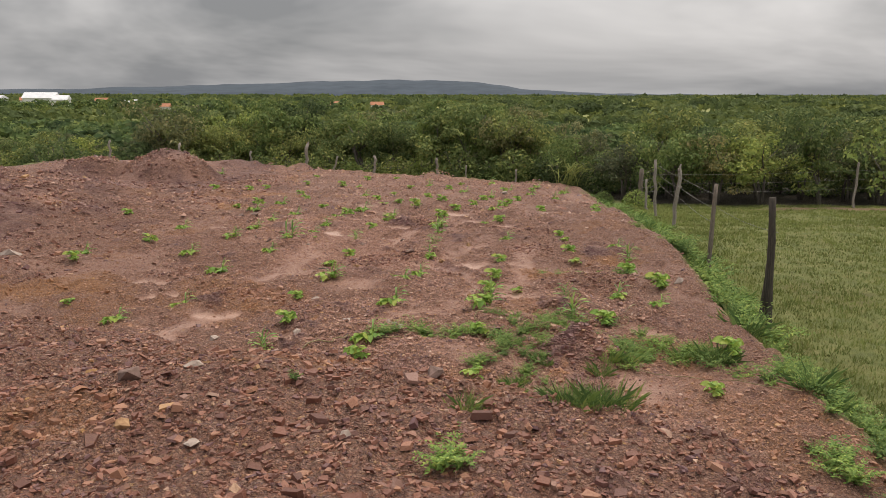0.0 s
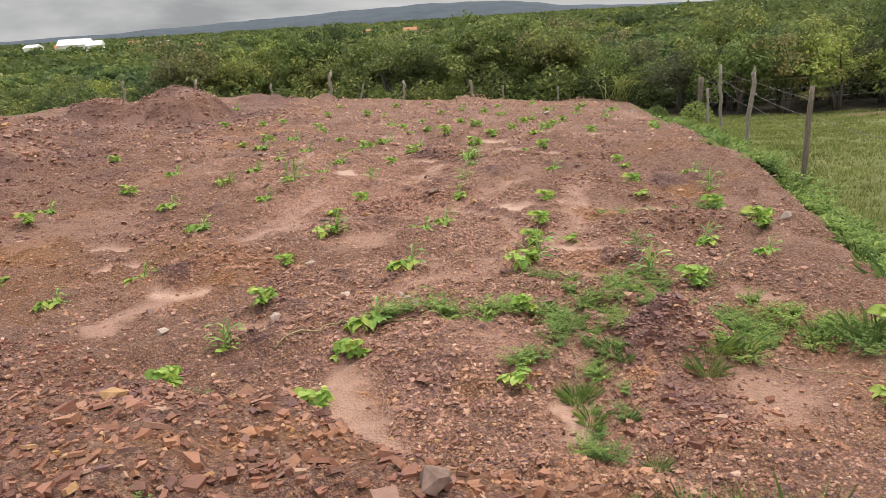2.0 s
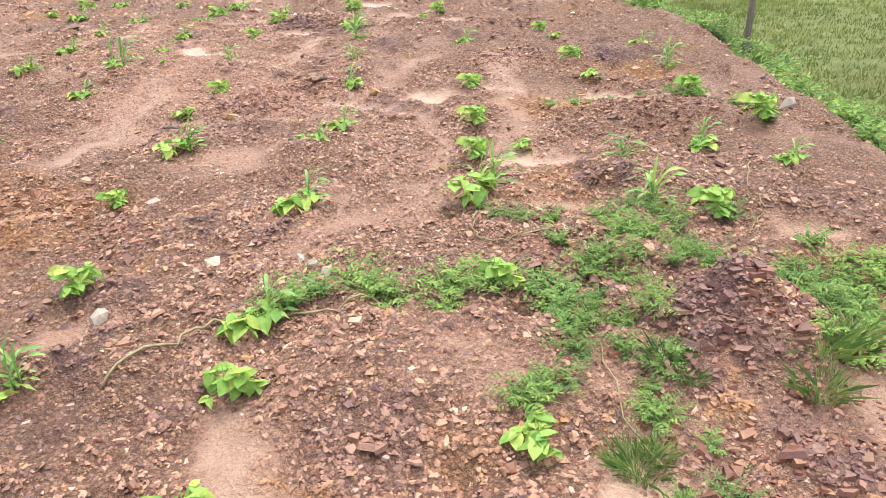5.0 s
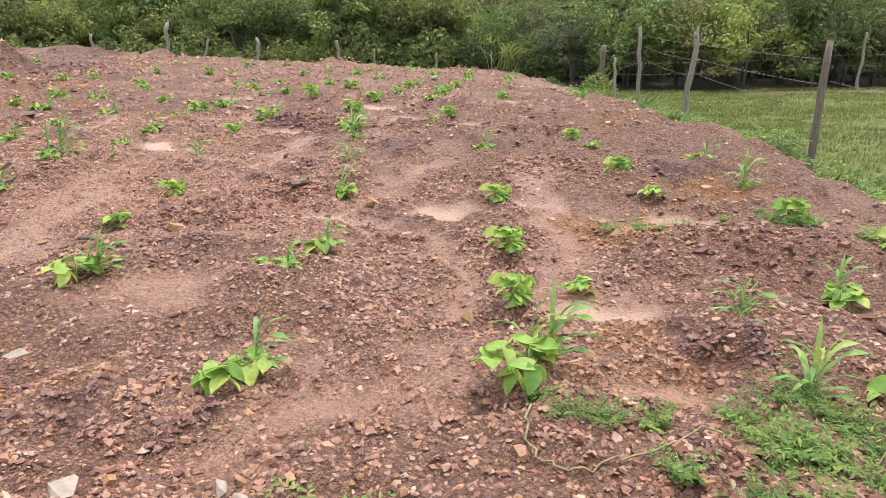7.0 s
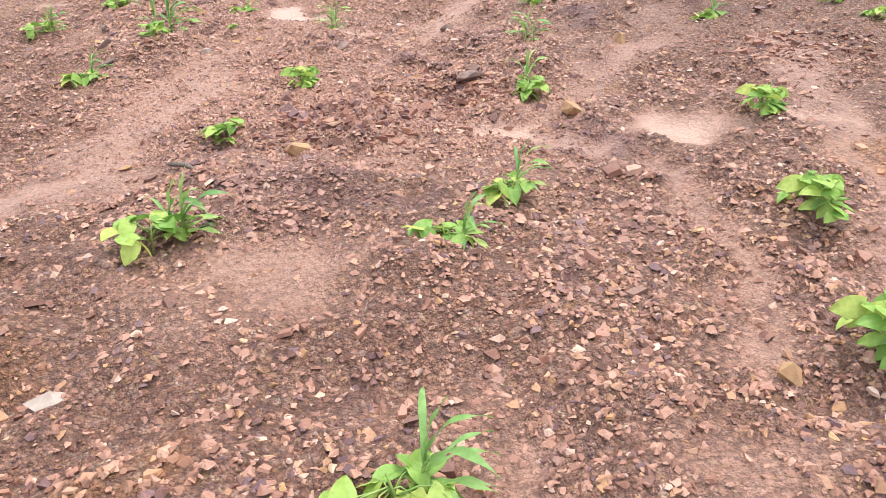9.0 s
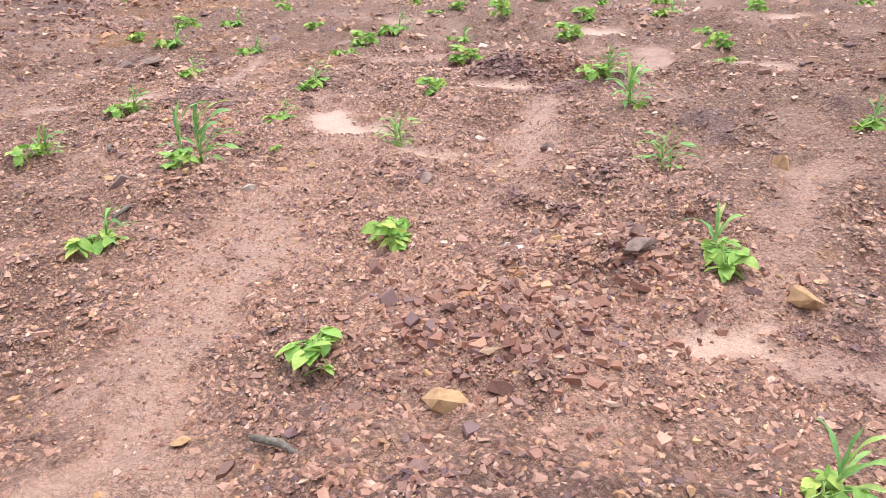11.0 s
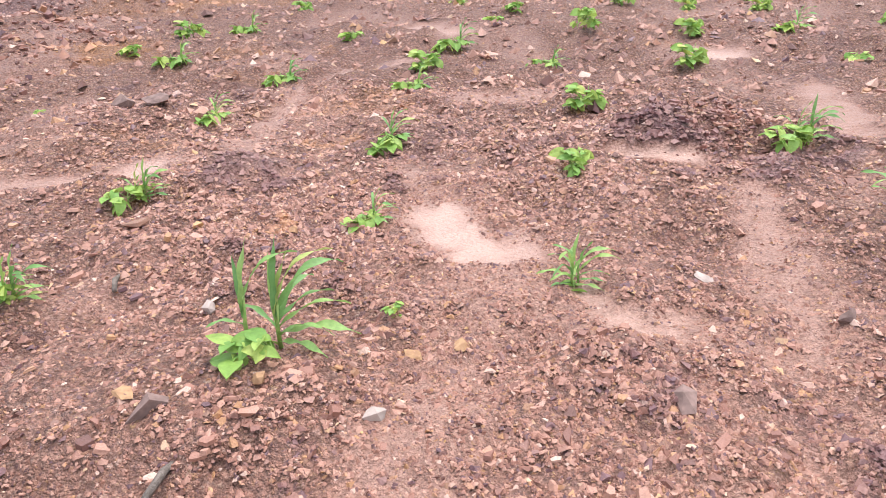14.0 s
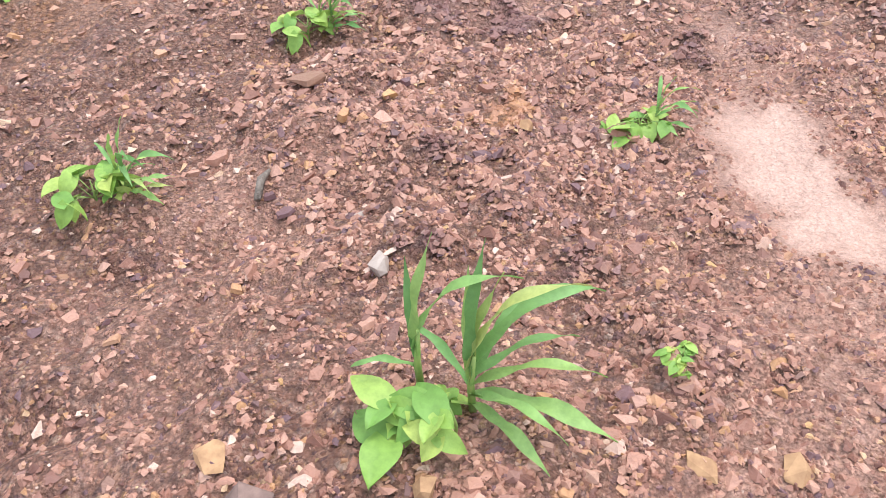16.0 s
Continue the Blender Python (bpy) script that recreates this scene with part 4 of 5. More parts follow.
def add_maize(plant, rng, ox, oy, scale, blades, lean=0.0):
    stalk = part("stalk", stem_mesh([(ox, oy, -0.03), (ox, oy, 0.07 * scale), (ox + lean * 0.05, oy, 0.16 * scale)], [0.009 * scale, 0.008 * scale, 0.004 * scale], "stalk"), STEM, plant)
    side = rng.uniform(-40, 40)
    for k in range(blades):
        mesh = BLADES[(4, 0, 1, 1, 2, 2, 3, 3, 3)[min(k, 8)]]
        leaf = part("maize_leaf", mesh, MAIZE, stalk)
        turn = (rng.gauss(0, 42) if lean > 0.3 and k % 4 else side + (k % 2) * 180 + rng.gauss(0, 28))
        h = (0.15 - 0.016 * k) * scale
        leaf.matrix_basis = pose(ox + lean * h * 0.3, oy, max(h, 0.015), 0, 0, turn - 90) @ Matrix.Scale(scale * rng.uniform(0.85, 1.1), 4)


def crop_plant(seed, kind, label):
    rng = random.Random(seed)
    plant = empty_thing("crop_plant", pose(0, 0, 0), label, "plant", "crop plants in the field")
    if kind == "bean":
        add_bean(plant, rng, 0, 0, 33, 0.12, 0.15)
        add_bean(plant, rng, 0.03, 0.02, 15, 0.07, 0.21)
    elif kind == "small_bean":
        add_bean(plant, rng, 0, 0, 24, 0.09, 0.13)
    elif kind == "mixed":
        add_bean(plant, rng, -0.03, -0.03, 27, 0.10, 0.14, 1.3)
        add_maize(plant, rng, 0.03, 0.02, 0.66, 9, 0.4)
    elif kind == "tall_mixed":
        add_bean(plant, rng, -0.06, -0.05, 30, 0.12, 0.16, 1.45)
        add_maize(plant, rng, 0.06, 0.0, 0.85, 9, 0.6)
        add_maize(plant, rng, 0.0, 0.05, 0.7, 6, 0.5)
    elif kind == "maize":
        add_maize(plant, rng, 0, 0, 0.95, 9)
        add_maize(plant, rng, 0.04, 0.02, 0.8, 7)
        add_bean(plant, rng, 0, -0.04, 6, 0.06, 0.08)
    elif kind == "small_maize":
        add_maize(plant, rng, 0, 0, 0.65, 7)
        add_maize(plant, rng, 0.05, 0.03, 0.6, 6)
    elif kind == "hero":
        add_bean(plant, rng, 0.03, -0.05, 9, 0.08, 0.13, 1.3)
        add_bean(plant, rng, -0.08, -0.02, 9, 0.10, 0.12, 0.95)
        add_bean(plant, rng, -0.07, -0.09, 6, 0.07, 0.07, 1.4)
        for ox, oy, high, blades in (
            (0.05, 0.02, 0.17, ((35, 1, 1.0, 0.12), (80, 4, 1.05, 0.12), (20, 0, 1.0, 0.14), (30, 2, 0.85, 0.1), (8, 2, 1.0, 0.08), (-10, 3, 1.25, 0.06), (-25, 2, 0.9, 0.05), (-35, 3, 0.95, 0.03), (150, 2, 0.65, 0.08), (100, 4, 0.9, 0.1), (50, 4, 0.95, 0.1), (60, 1, 0.8, 0.08))),
            (-0.06, 0.03, 0.2, ((70, 4, 0.95, 0.14), (15, 0, 0.95, 0.15), (110, 4, 0.8, 0.12), (205, 2, 0.5, 0.09))),
        ):
            stalk = part("stalk", stem_mesh([(ox, oy, -0.03), (ox, oy, high * 0.5), (ox + 0.012, oy, high)], [0.009, 0.008, 0.004], "stalk"), STEM, plant)
            for turn, shape, scale, h in blades:
                leaf = part("maize_leaf", BLADES[shape], MAIZE, stalk)
                leaf.matrix_basis = pose(ox, oy, h, 0, 0, turn - 90) @ Matrix.Scale(scale, 4)
    return plant


LABELS = {
    "bean": "young green bean plant with heart-shaped leaves in red stony soil", "small_bean": "small bean seedling with a few light green leaves",
    "mixed": "bean and maize seedlings growing together in one hill", "tall_mixed": "tall clump of bean and maize with broad green leaves",
    "maize": "young maize clump with narrow arching blades", "small_maize": "short yellowish maize seedling with thin blades",
    "hero": "maize seedlings with long arching blades above bean leaves",
}
KIND_PROTOS = {}


def sow(kind, x, y, size=1.0, turn=None, seed=0):
    key = (kind, seed)
    m = pose(x, y, z_at(x, y) - 0.01, 0, 0, random.uniform(-50, 50) if turn is None else turn)
    if key in KIND_PROTOS:
        p = copy_thing(KIND_PROTOS[key], m)
    else:
        p = KIND_PROTOS[key] = crop_plant(len(KIND_PROTOS) * 17 + 3, kind, LABELS[kind])
        p.matrix_world = m
    p.scale = (size, size, size * random.uniform(0.9, 1.1))
    return p


# plants whose kind shows clearly
for kind, x, y, size, turn in (
    ("hero", -3.08, 14.85, 1.07, 0), ("tall_mixed", -4.34, 15.4, 0.78, 10), ("mixed", -2.81, 16.11, 0.8, 0), ("maize", -1.87, 15.43, 0.75, 0), ("bean", -1.67, 16.75, 1.0, 0),
    ("maize", -0.21, 15.84, 1.05, 40), ("tall_mixed", -0.2, 17.1, 0.9, 0), ("small_maize", -0.29, 14.53, 1.15, 0), ("bean", -1.81, 13.86, 1.0, 30), ("mixed", -0.77, 10.2, 1.15, 0),
    ("tall_mixed", 0.45, 9.98, 1.05, 15), ("maize", 1.57, 9.72, 1.0, 0), ("tall_mixed", -1.79, 11.43, 0.9, 10), ("mixed", -0.48, 11.95, 0.95, 0), ("small_bean", -1.98, 12.78, 1.1, 0),
    ("mixed", -0.7, 11.4, 0.95, -40), ("bean", 0.52, 10.75, 1.0, 0), ("tall_mixed", -4.15, 16.52, 0.75, 20), ("mixed", -3.23, 13.81, 0.9, 0), ("mixed", -0.34, 13.36, 0.9, 60),
):
    sow(kind, x, y, size, turn)
for kind, x, y, size, turn in (
    ("bean", -1.2, 7.42, 1.1, 0), ("bean", -2.36, 7.75, 1.1, 40), ("bean", -1.06, 8.15, 1.0, 90), ("maize", -2.13, 8.46, 0.8, 0), ("bean", -2.01, 9.17, 1.0, 0), ("small_bean", 0.23, 7.54, 1.1, 0),
    ("small_bean", 1.0, 11.08, 0.9, 0), ("bean", 3.05, 11.15, 1.4, 0), ("bean", 2.8, 12.0, 1.25, 20), ("small_bean", -2.62, 15.13, 0.42, 0), ("mixed", -0.95, 8.72, 1.15, 0), ("bean", 0.3, 8.72, 0.9, 60),
    ("bean", 2.5, 7.15, 0.9, 0), ("bean", 3.0, 8.15, 1.3, 0), ("small_maize", 1.57, 10.34, 1.1, 0), ("bean", 1.95, 9.65, 1.3, 0), ("maize", 3.1, 13.2, 0.9, 0),
):
    sow(kind, x, y, size, turn)
NEAR_ROWS = [(-4.37, 9.85), (2.82, 10.19), (-3.68, 10.39), (-5.27, 10.45), (-2.16, 10.61), (2.39, 10.78), (0.67, 11.66), (-3.77, 12.53), (-6.32, 12.75), (0.84, 12.82), (2.16, 12.93), (-4.59, 13.55), (2.15, 13.74), (-6.67, 13.92), (3.07, 13.97), (2.27, 14.76), (-5.79, 14.8), (1.16, 15.12), (2.25, 15.54), (-5.74, 16.67), (0.81, 16.86), (-2.78, 17.45), (-7.48, 17.9), (-1.39, 18.05), (-4.13, 18.1), (1.2, 18.35), (-5.67, 18.55), (-2.65, 18.9), (-3.79, 19.28)]
FAR_ROWS = [(-0.18, 19.51), (1.38, 19.53), (-2.59, 19.75), (-1.4, 19.76), (-5.04, 20.22), (-5.61, 20.59), (-2.25, 20.75), (0.22, 20.81), (1.33, 20.83), (-0.87, 20.95), (2.58, 21.17), (-3.39, 21.26), (4.13, 21.48), (-5.31, 21.59), (-1.77, 21.89), (-4.69, 21.91), (-0.16, 22.42), (1.6, 22.5), (0.76, 22.77), (-1.4, 23.09), (-4.32, 23.55), (4.62, 23.69), (-2.17, 23.86), (2.3, 25.04), (-0.62, 25.25), (-2.67, 25.32), (-7.65, 25.41), (-6.58, 25.7), (-1.76, 26.02)]
LAST_ROWS = [(1.52, 26.42), (0.67, 27.08), (-6.36, 27.21), (-3.98, 29.42), (3.31, 29.9), (2.59, 31.37), (-0.7, 31.56), (-9.32, 31.98), (0.68, 32.67), (-5.51, 32.92), (-3.39, 33.37), (-2.15, 34.3), (1.9, 23.8), (2.1, 28.1), (1.2, 25.1), (3.0, 27.2), (3.6, 25.6), (0.1, 28.6), (-1.3, 28.9), (-3.1, 27.6), (-5.2, 28.8), (-7.4, 30.6), (-4.8, 25.2), (4.4, 28.6), (2.0, 33.8), (3.9, 32.6)]
random.seed(12)
for x, y in NEAR_ROWS:
    sow(random.choice(["bean", "bean", "mixed", "mixed", "small_bean"]), x, y, random.uniform(0.85, 1.15))
for x, y in FAR_ROWS + LAST_ROWS:
    sow(random.choice(["small_bean", "bean", "mixed", "bean"]), x, y, random.uniform(1.0, 1.35))


# ---- weeds and creepers ----
def foliage_mesh(name, rng, count, radius, tall, size, mat, blade=0.0):
    """Many small leaves, or upright blades, in a low mound."""
    a = rng.uniform(0, 6.283, count)
    r = radius * np.sqrt(rng.random(count))
    z = tall * (1 - (r / radius) ** 2 * 0.7) * rng.uniform(0.1, 1.0, count)
    c = np.stack([np.cos(a) * r, np.sin(a) * r, z], -1)
    if not blade:
        co, sz, ix = leaf_quads(rng, c, size * rng.uniform(0.5, 1.3, count), 0.6)
        return np_mesh(name, co, sz, ix, mat)
    base = c * np.array([1, 1, 0])
    d = np.stack([np.cos(a) * rng.uniform(0.1, 0.9, count), np.sin(a) * rng.uniform(0.1, 0.9, count), np.ones(count)], -1)
    d += rng.normal(0, 0.25, (count, 3))
    ln = (blade * rng.uniform(0.5, 1.1, count))[:, None]
    side = np.stack([-np.sin(a), np.cos(a), 0 * a], -1) * size
    mid = base + d * ln * 0.55
    tip = base + d * ln * np.array([1.25, 1.25, 0.85])
    co = np.stack([base - side, base + side, mid + side * 0.8, tip, mid - side * 0.8], 1).reshape(-1, 3)
    return np_mesh(name, co, np.full(count, 5), np.arange(5 * count), mat)


def sprig_mesh(name, rng, stems, radius, tall, pairs, leaf, narrow, mat):
    """Arching sprigs with pairs of narrow leaflets down both sides."""
    a = rng.uniform(0, 6.283, stems)
    reach, rise = radius * rng.uniform(0.4, 1.1, stems), tall * rng.uniform(0.45, 1.15, stems)
    start = rng.normal(0, radius * 0.28, (stems, 2))
    co = []
    for k in range(stems):
        way, side = np.array([math.cos(a[k]), math.sin(a[k]), 0]), np.array([-math.sin(a[k]), math.cos(a[k]), 0])
        for j in range(pairs):
            u = (j + 0.8) / pairs
            p = np.array([*start[k], 0]) + way * reach[k] * u ** 1.3 + np.array([0, 0, rise[k] * (1.7 * u - 0.9 * u * u)])
            ln = leaf * (1.15 - 0.6 * u) * rng.uniform(0.75, 1.25)
            for s in (-1, 1):
                d = side * s * 0.85 + way * rng.uniform(0.3, 0.9) + np.array([0, 0, rng.normal(0.15, 0.3)])
                d = d / np.linalg.norm(d)
                w = np.cross(d, np.array([0, 0, 1.0]) + rng.normal(0, 0.3, 3))
                w = w / np.linalg.norm(w) * ln * narrow
                co += [p, p + d * ln * 0.45 + w, p + d * ln - np.array([0, 0, 0.12 * ln]), p + d * ln * 0.45 - w]
    n = len(co) // 4
    return np_mesh(name, np.array(co), np.full(n, 4), np.arange(4 * n), mat)


def weed_kinds():
    rng = np.random.default_rng(5)
    out = []
    for label, radius, tall, count, size, blade in (
        ("feathery creeping weed with narrow blue-green leaflets", 0.23, 0.17, 15, 0.055, 0.0),
        ("tuft of fresh green grass blades", 0.15, 0.05, 240, 0.0022, 0.17),
        ("leafy green weed clump with oval leaves", 0.15, 0.2, 20, 0.045, 0.0),
    ):
        w = empty_thing("weed_clump", pose(0, 0, -50), label, "weed", "weed clumps")
        if blade:
            foliage = foliage_mesh("foliage", rng, count, radius, tall, size, WEED, blade)
        else:
            foliage = sprig_mesh("foliage", rng, count, radius, tall, 9 if radius > 0.2 else 6, size, 0.16 if radius > 0.2 else 0.27, WEED)
        part("foliage", foliage, WEED, w)
        bm = bmesh.new()
        for k in range(4):
            a = k * 1.6
            tube(bm, [(0, 0, -0.02), (math.cos(a) * radius * 0.4, math.sin(a) * radius * 0.4, tall * 0.4), (math.cos(a) * radius * 0.8, math.sin(a) * radius * 0.8, tall * 0.5)], [0.004, 0.003, 0.002], 4)
        part("stem", bm, STEM, w)
        out.append(w)
    return out


WEEDS = weed_kinds()
weed_used = set()


def put_weed(kind, x, y, size):
    m = pose(x, y, z_at(x, y) - 0.005, 0, 0, random.uniform(0, 360))
    if kind in weed_used:
        w = copy_thing(WEEDS[kind], m)
    else:
        w = WEEDS[kind]
        w.matrix_world = m
        weed_used.add(kind)
    w.scale = (size, size, size)


def weed_line(points, gap, kinds, size, wide):
    """Weeds strewn along a line of places."""
    for (ax, ay), (bx, by) in zip(points, points[1:]):
        n = max(1, int(math.hypot(bx - ax, by - ay) / gap))
        for k in range(n):
            f = (k + random.random()) / n
            put_weed(random.choice(kinds), ax + (bx - ax) * f + random.gauss(0, wide), ay + (by - ay) * f + random.gauss(0, wide), size * random.uniform(0.6, 1.25))


random.seed(31)
# the creeper arc, the sprawl behind the small heap, the grassy patch and the trail down to the silt pan
weed_line([(-1.0, 8.78), (-0.5, 8.85), (0.0, 8.85), (0.4, 8.72), (0.75, 8.5)], 0.085, [0, 0, 0, 2], 0.8, 0.07)
weed_line([(0.72, 8.55), (0.6, 8.15), (0.45, 7.85), (0.25, 7.62)], 0.085, [0, 0, 2], 0.6, 0.08)
weed_line([(0.9, 8.4), (0.8, 7.85), (0.74, 7.3), (0.75, 6.75), (0.9, 6.5)], 0.065, [0, 0, 1, 2], 0.55, 0.11)
weed_line([(0.8, 8.5), (1.05, 8.75), (1.25, 9.05), (1.55, 9.5), (1.9, 9.6)], 0.07, [0, 2, 0], 0.7, 0.15)
weed_line([(1.25, 8.85), (1.7, 8.75), (2.05, 8.6), (2.4, 8.65)], 0.07, [0, 2, 0], 0.75, 0.16)
weed_line([(1.6, 7.85), (1.85, 8.05), (2.15, 8.35), (2.5, 8.45), (2.9, 8.1)], 0.055, [1, 0, 2, 0], 0.72, 0.15)
weed_line([(2.9, 8.1), (3.2, 7.7), (3.4, 7.2), (3.7, 6.7), (4.0, 6.3)], 0.075, [1, 0, 2, 0], 0.95, 0.15)
weed_line([(0.4, 9.75), (0.36, 9.5), (0.75, 9.58), (1.1, 9.62), (1.5, 9.6)], 0.13, [0, 0, 2], 0.55, 0.06)
weed_line([(1.35, 11.95), (1.9, 12.1), (2.5, 12.12), (3.0, 11.6), (3.15, 10.9)], 0.16, [0, 2], 0.6, 0.06)
weed_line([(0.6, 4.75), (0.85, 4.68), (1.05, 4.72)], 0.075, [1], 0.7, 0.05)
weed_line([(1.4, 5.6), (0.8, 5.6), (0.3, 5.6)], 0.25, [0, 1], 0.8, 0.15)
weed_line([(2.3, 4.6), (2.6, 3.9), (2.7, 3.2)], 0.09, [2, 1, 0], 1.2, 0.2)
weed_line([(0.02, 4.6), (0.05, 4.55)], 0.1, [1], 0.55, 0.02)
weed_line([(-0.99, 4.66), (-0.97, 4.6)], 0.1, [2], 0.5, 0.02)
for wx, wy, ws in ((-0.06, 3.66, 0.85), (-0.1, 3.58, 0.7), (0.0, 3.6, 0.65)):
    put_weed(2, wx, wy, ws)
weed_line([(2.85, 5.9), (3.05, 5.5), (3.0, 5.0)], 0.12, [2, 0, 2], 1.0, 0.12)
weed_line([(-2.06, 7.55), (-2.0, 7.5)], 0.05, [2], 0.6, 0.03)
for k in range(110):
    y = 5.0 + 26.0 * random.random() ** 1.15
    put_weed(random.choice([0, 2, 2, 1]), float(edge_x(np.array([y]))[0]) + random.uniform(-0.1, 0.95), y, random.uniform(0.8, 1.7))

for k in range(40):
    y = random.uniform(11.0, 29.0)
    put_weed(random.choice([0, 2]), float(edge_x(np.array([y]))[0]) + random.uniform(0.1, 1.0), y, random.uniform(1.5, 2.4))


def vine(points, radius=0.008):
    bm = bmesh.new()
    pts = []
    for (ax, ay), (bx, by) in zip(points, points[1:]):
        for k in range(6):
            f = k / 6
            x, y = ax + (bx - ax) * f + random.gauss(0, 0.012), ay + (by - ay) * f + random.gauss(0, 0.012)
            pts.append((x, y, z_at(x, y) + 0.008 + random.uniform(0, 0.02)))
    tube(bm, pts, [radius * (1 - 0.5 * k / len(pts)) for k in range(len(pts))], 6)
    me = bpy.data.meshes.new("vine")
    bm.to_mesh(me)
    bm.free()
    me.materials.append(VINE)
    tagged(new("vine", me), "dry straw-coloured creeper stem lying on the soil", "vine", "creeper stems")


vine([(-1.69, 8.31), (-1.45, 8.55), (-1.2, 8.7), (-0.8, 8.72), (-0.43, 8.71), (-0.15, 8.74), (0.11, 8.72), (0.39, 8.62), (0.66, 8.55), (0.85, 8.42)], 0.008)
vine([(0.4, 9.9), (0.33, 9.6), (0.31, 9.35), (0.41, 9.24), (0.64, 9.27), (0.95, 9.4), (1.3, 9.35)], 0.006)
vine([(2.49, 10.19), (2.24, 9.71), (2.26, 9.49), (2.01, 9.22), (1.96, 8.91)], 0.005)
vine([(1.4, 11.9), (2.0, 12.0), (2.7, 12.0), (3.1, 11.2)], 0.004)
vine([(0.7, 8.4), (0.62, 7.7), (0.7, 7.2), (0.75, 6.8)], 0.004)
vine([(3.3, 7.0), (2.6, 7.5), (2.0, 7.75), (1.7, 7.85)], 0.005)


# ---- shrubs and cane at the field's far side ----
def make_shrub(rng, tall, wide, count, size, mat, label):
    s = empty_thing("shrub", pose(0, 0, 0), label, "shrub", "shrubs under the trees")
    part("foliage", foliage_mesh("foliage", rng, count, wide, tall, size, mat), mat, s)
    bm = bmesh.new()
    for k in range(5):
        a = k * 1.3
        tube(bm, [(0, 0, -0.05), (math.cos(a) * wide * 0.3, math.sin(a) * wide * 0.3, tall * 0.45), (math.cos(a) * wide * 0.55, math.sin(a) * wide * 0.55, tall * 0.8)], [0.02, 0.014, 0.006], 5)
    part("stem", bm, BARK, s)
    return s


def plant_shrubs():
    rng = np.random.default_rng(8)
    kinds = [make_shrub(rng, 1.5, 1.0, 1500, 0.075, TREE_LEAF, "dark green leafy shrub under the trees"), make_shrub(rng, 1.1, 0.9, 1300, 0.07, TREE_LEAF_B, "light green leafy shrub by the fence")]
    spots = []
    x = -33.0
    while x < 7.5:
        spots.append((int(rng.random() < 0.3), x, 41.5 - 5.0 * float(smooth(5.0, 7.5, x)) + rng.uniform(-0.3, 0.8) + 0.25 * max(-x - 22, 0), rng.uniform(0.9, 1.5)))
        x += rng.uniform(0.8, 1.5)
    x = 8.0
    while x < 32:
        spots.append((0, x, 37.0 + rng.uniform(-0.6, 1.5), rng.uniform(0.9, 1.4)))
        x += rng.uniform(1.2, 2.2)
    spots += [(1, 7.6, 30.6, 0.7), (1, 7.0, 34.0, 0.5)]
    seen = set()
    for kind, x, y, s in spots:
        m = pose(x, y, z_at(x, y) - 0.03, 0, 0, rng.uniform(0, 360))
        ob = copy_thing(kinds[kind], m) if kind in seen else kinds[kind]
        ob.matrix_world = m
        seen.add(kind)
        ob.scale = (s, s, s * rng.uniform(0.85, 1.15))


plant_shrubs()
cane = empty_thing("cane_clump", pose(5.75, 36.4, z_at(5.75, 36.4) - 0.02), "clump of tall arching bright green cane grass", "grass clump")
cane_rng = random.Random(4)
CANE = blade_leaf(1.5, 0.05, 72, 115, 20, "cane_leaf")
CANE.materials.clear()
CANE.materials.append(GRASS)
for k in range(34):
    blade = part("cane_leaf", CANE, GRASS, cane)
    blade.matrix_basis = pose(cane_rng.gauss(0, 0.45), cane_rng.gauss(0, 0.25), 0, 0, 0, cane_rng.gauss(-70, 60)) @ Matrix.Scale(cane_rng.uniform(0.8, 1.35), 4)
meadow_tree = make_tree(np.random.default_rng(77), 3.0, 1.5, 900, 0.10, TREE_LEAF_B, "small thin-stemmed tree standing alone in the pasture")
meadow_tree.matrix_world = pose(14.6, 23.4, z_at(14.6, 23.4) - 0.02, 0, 0, 30)


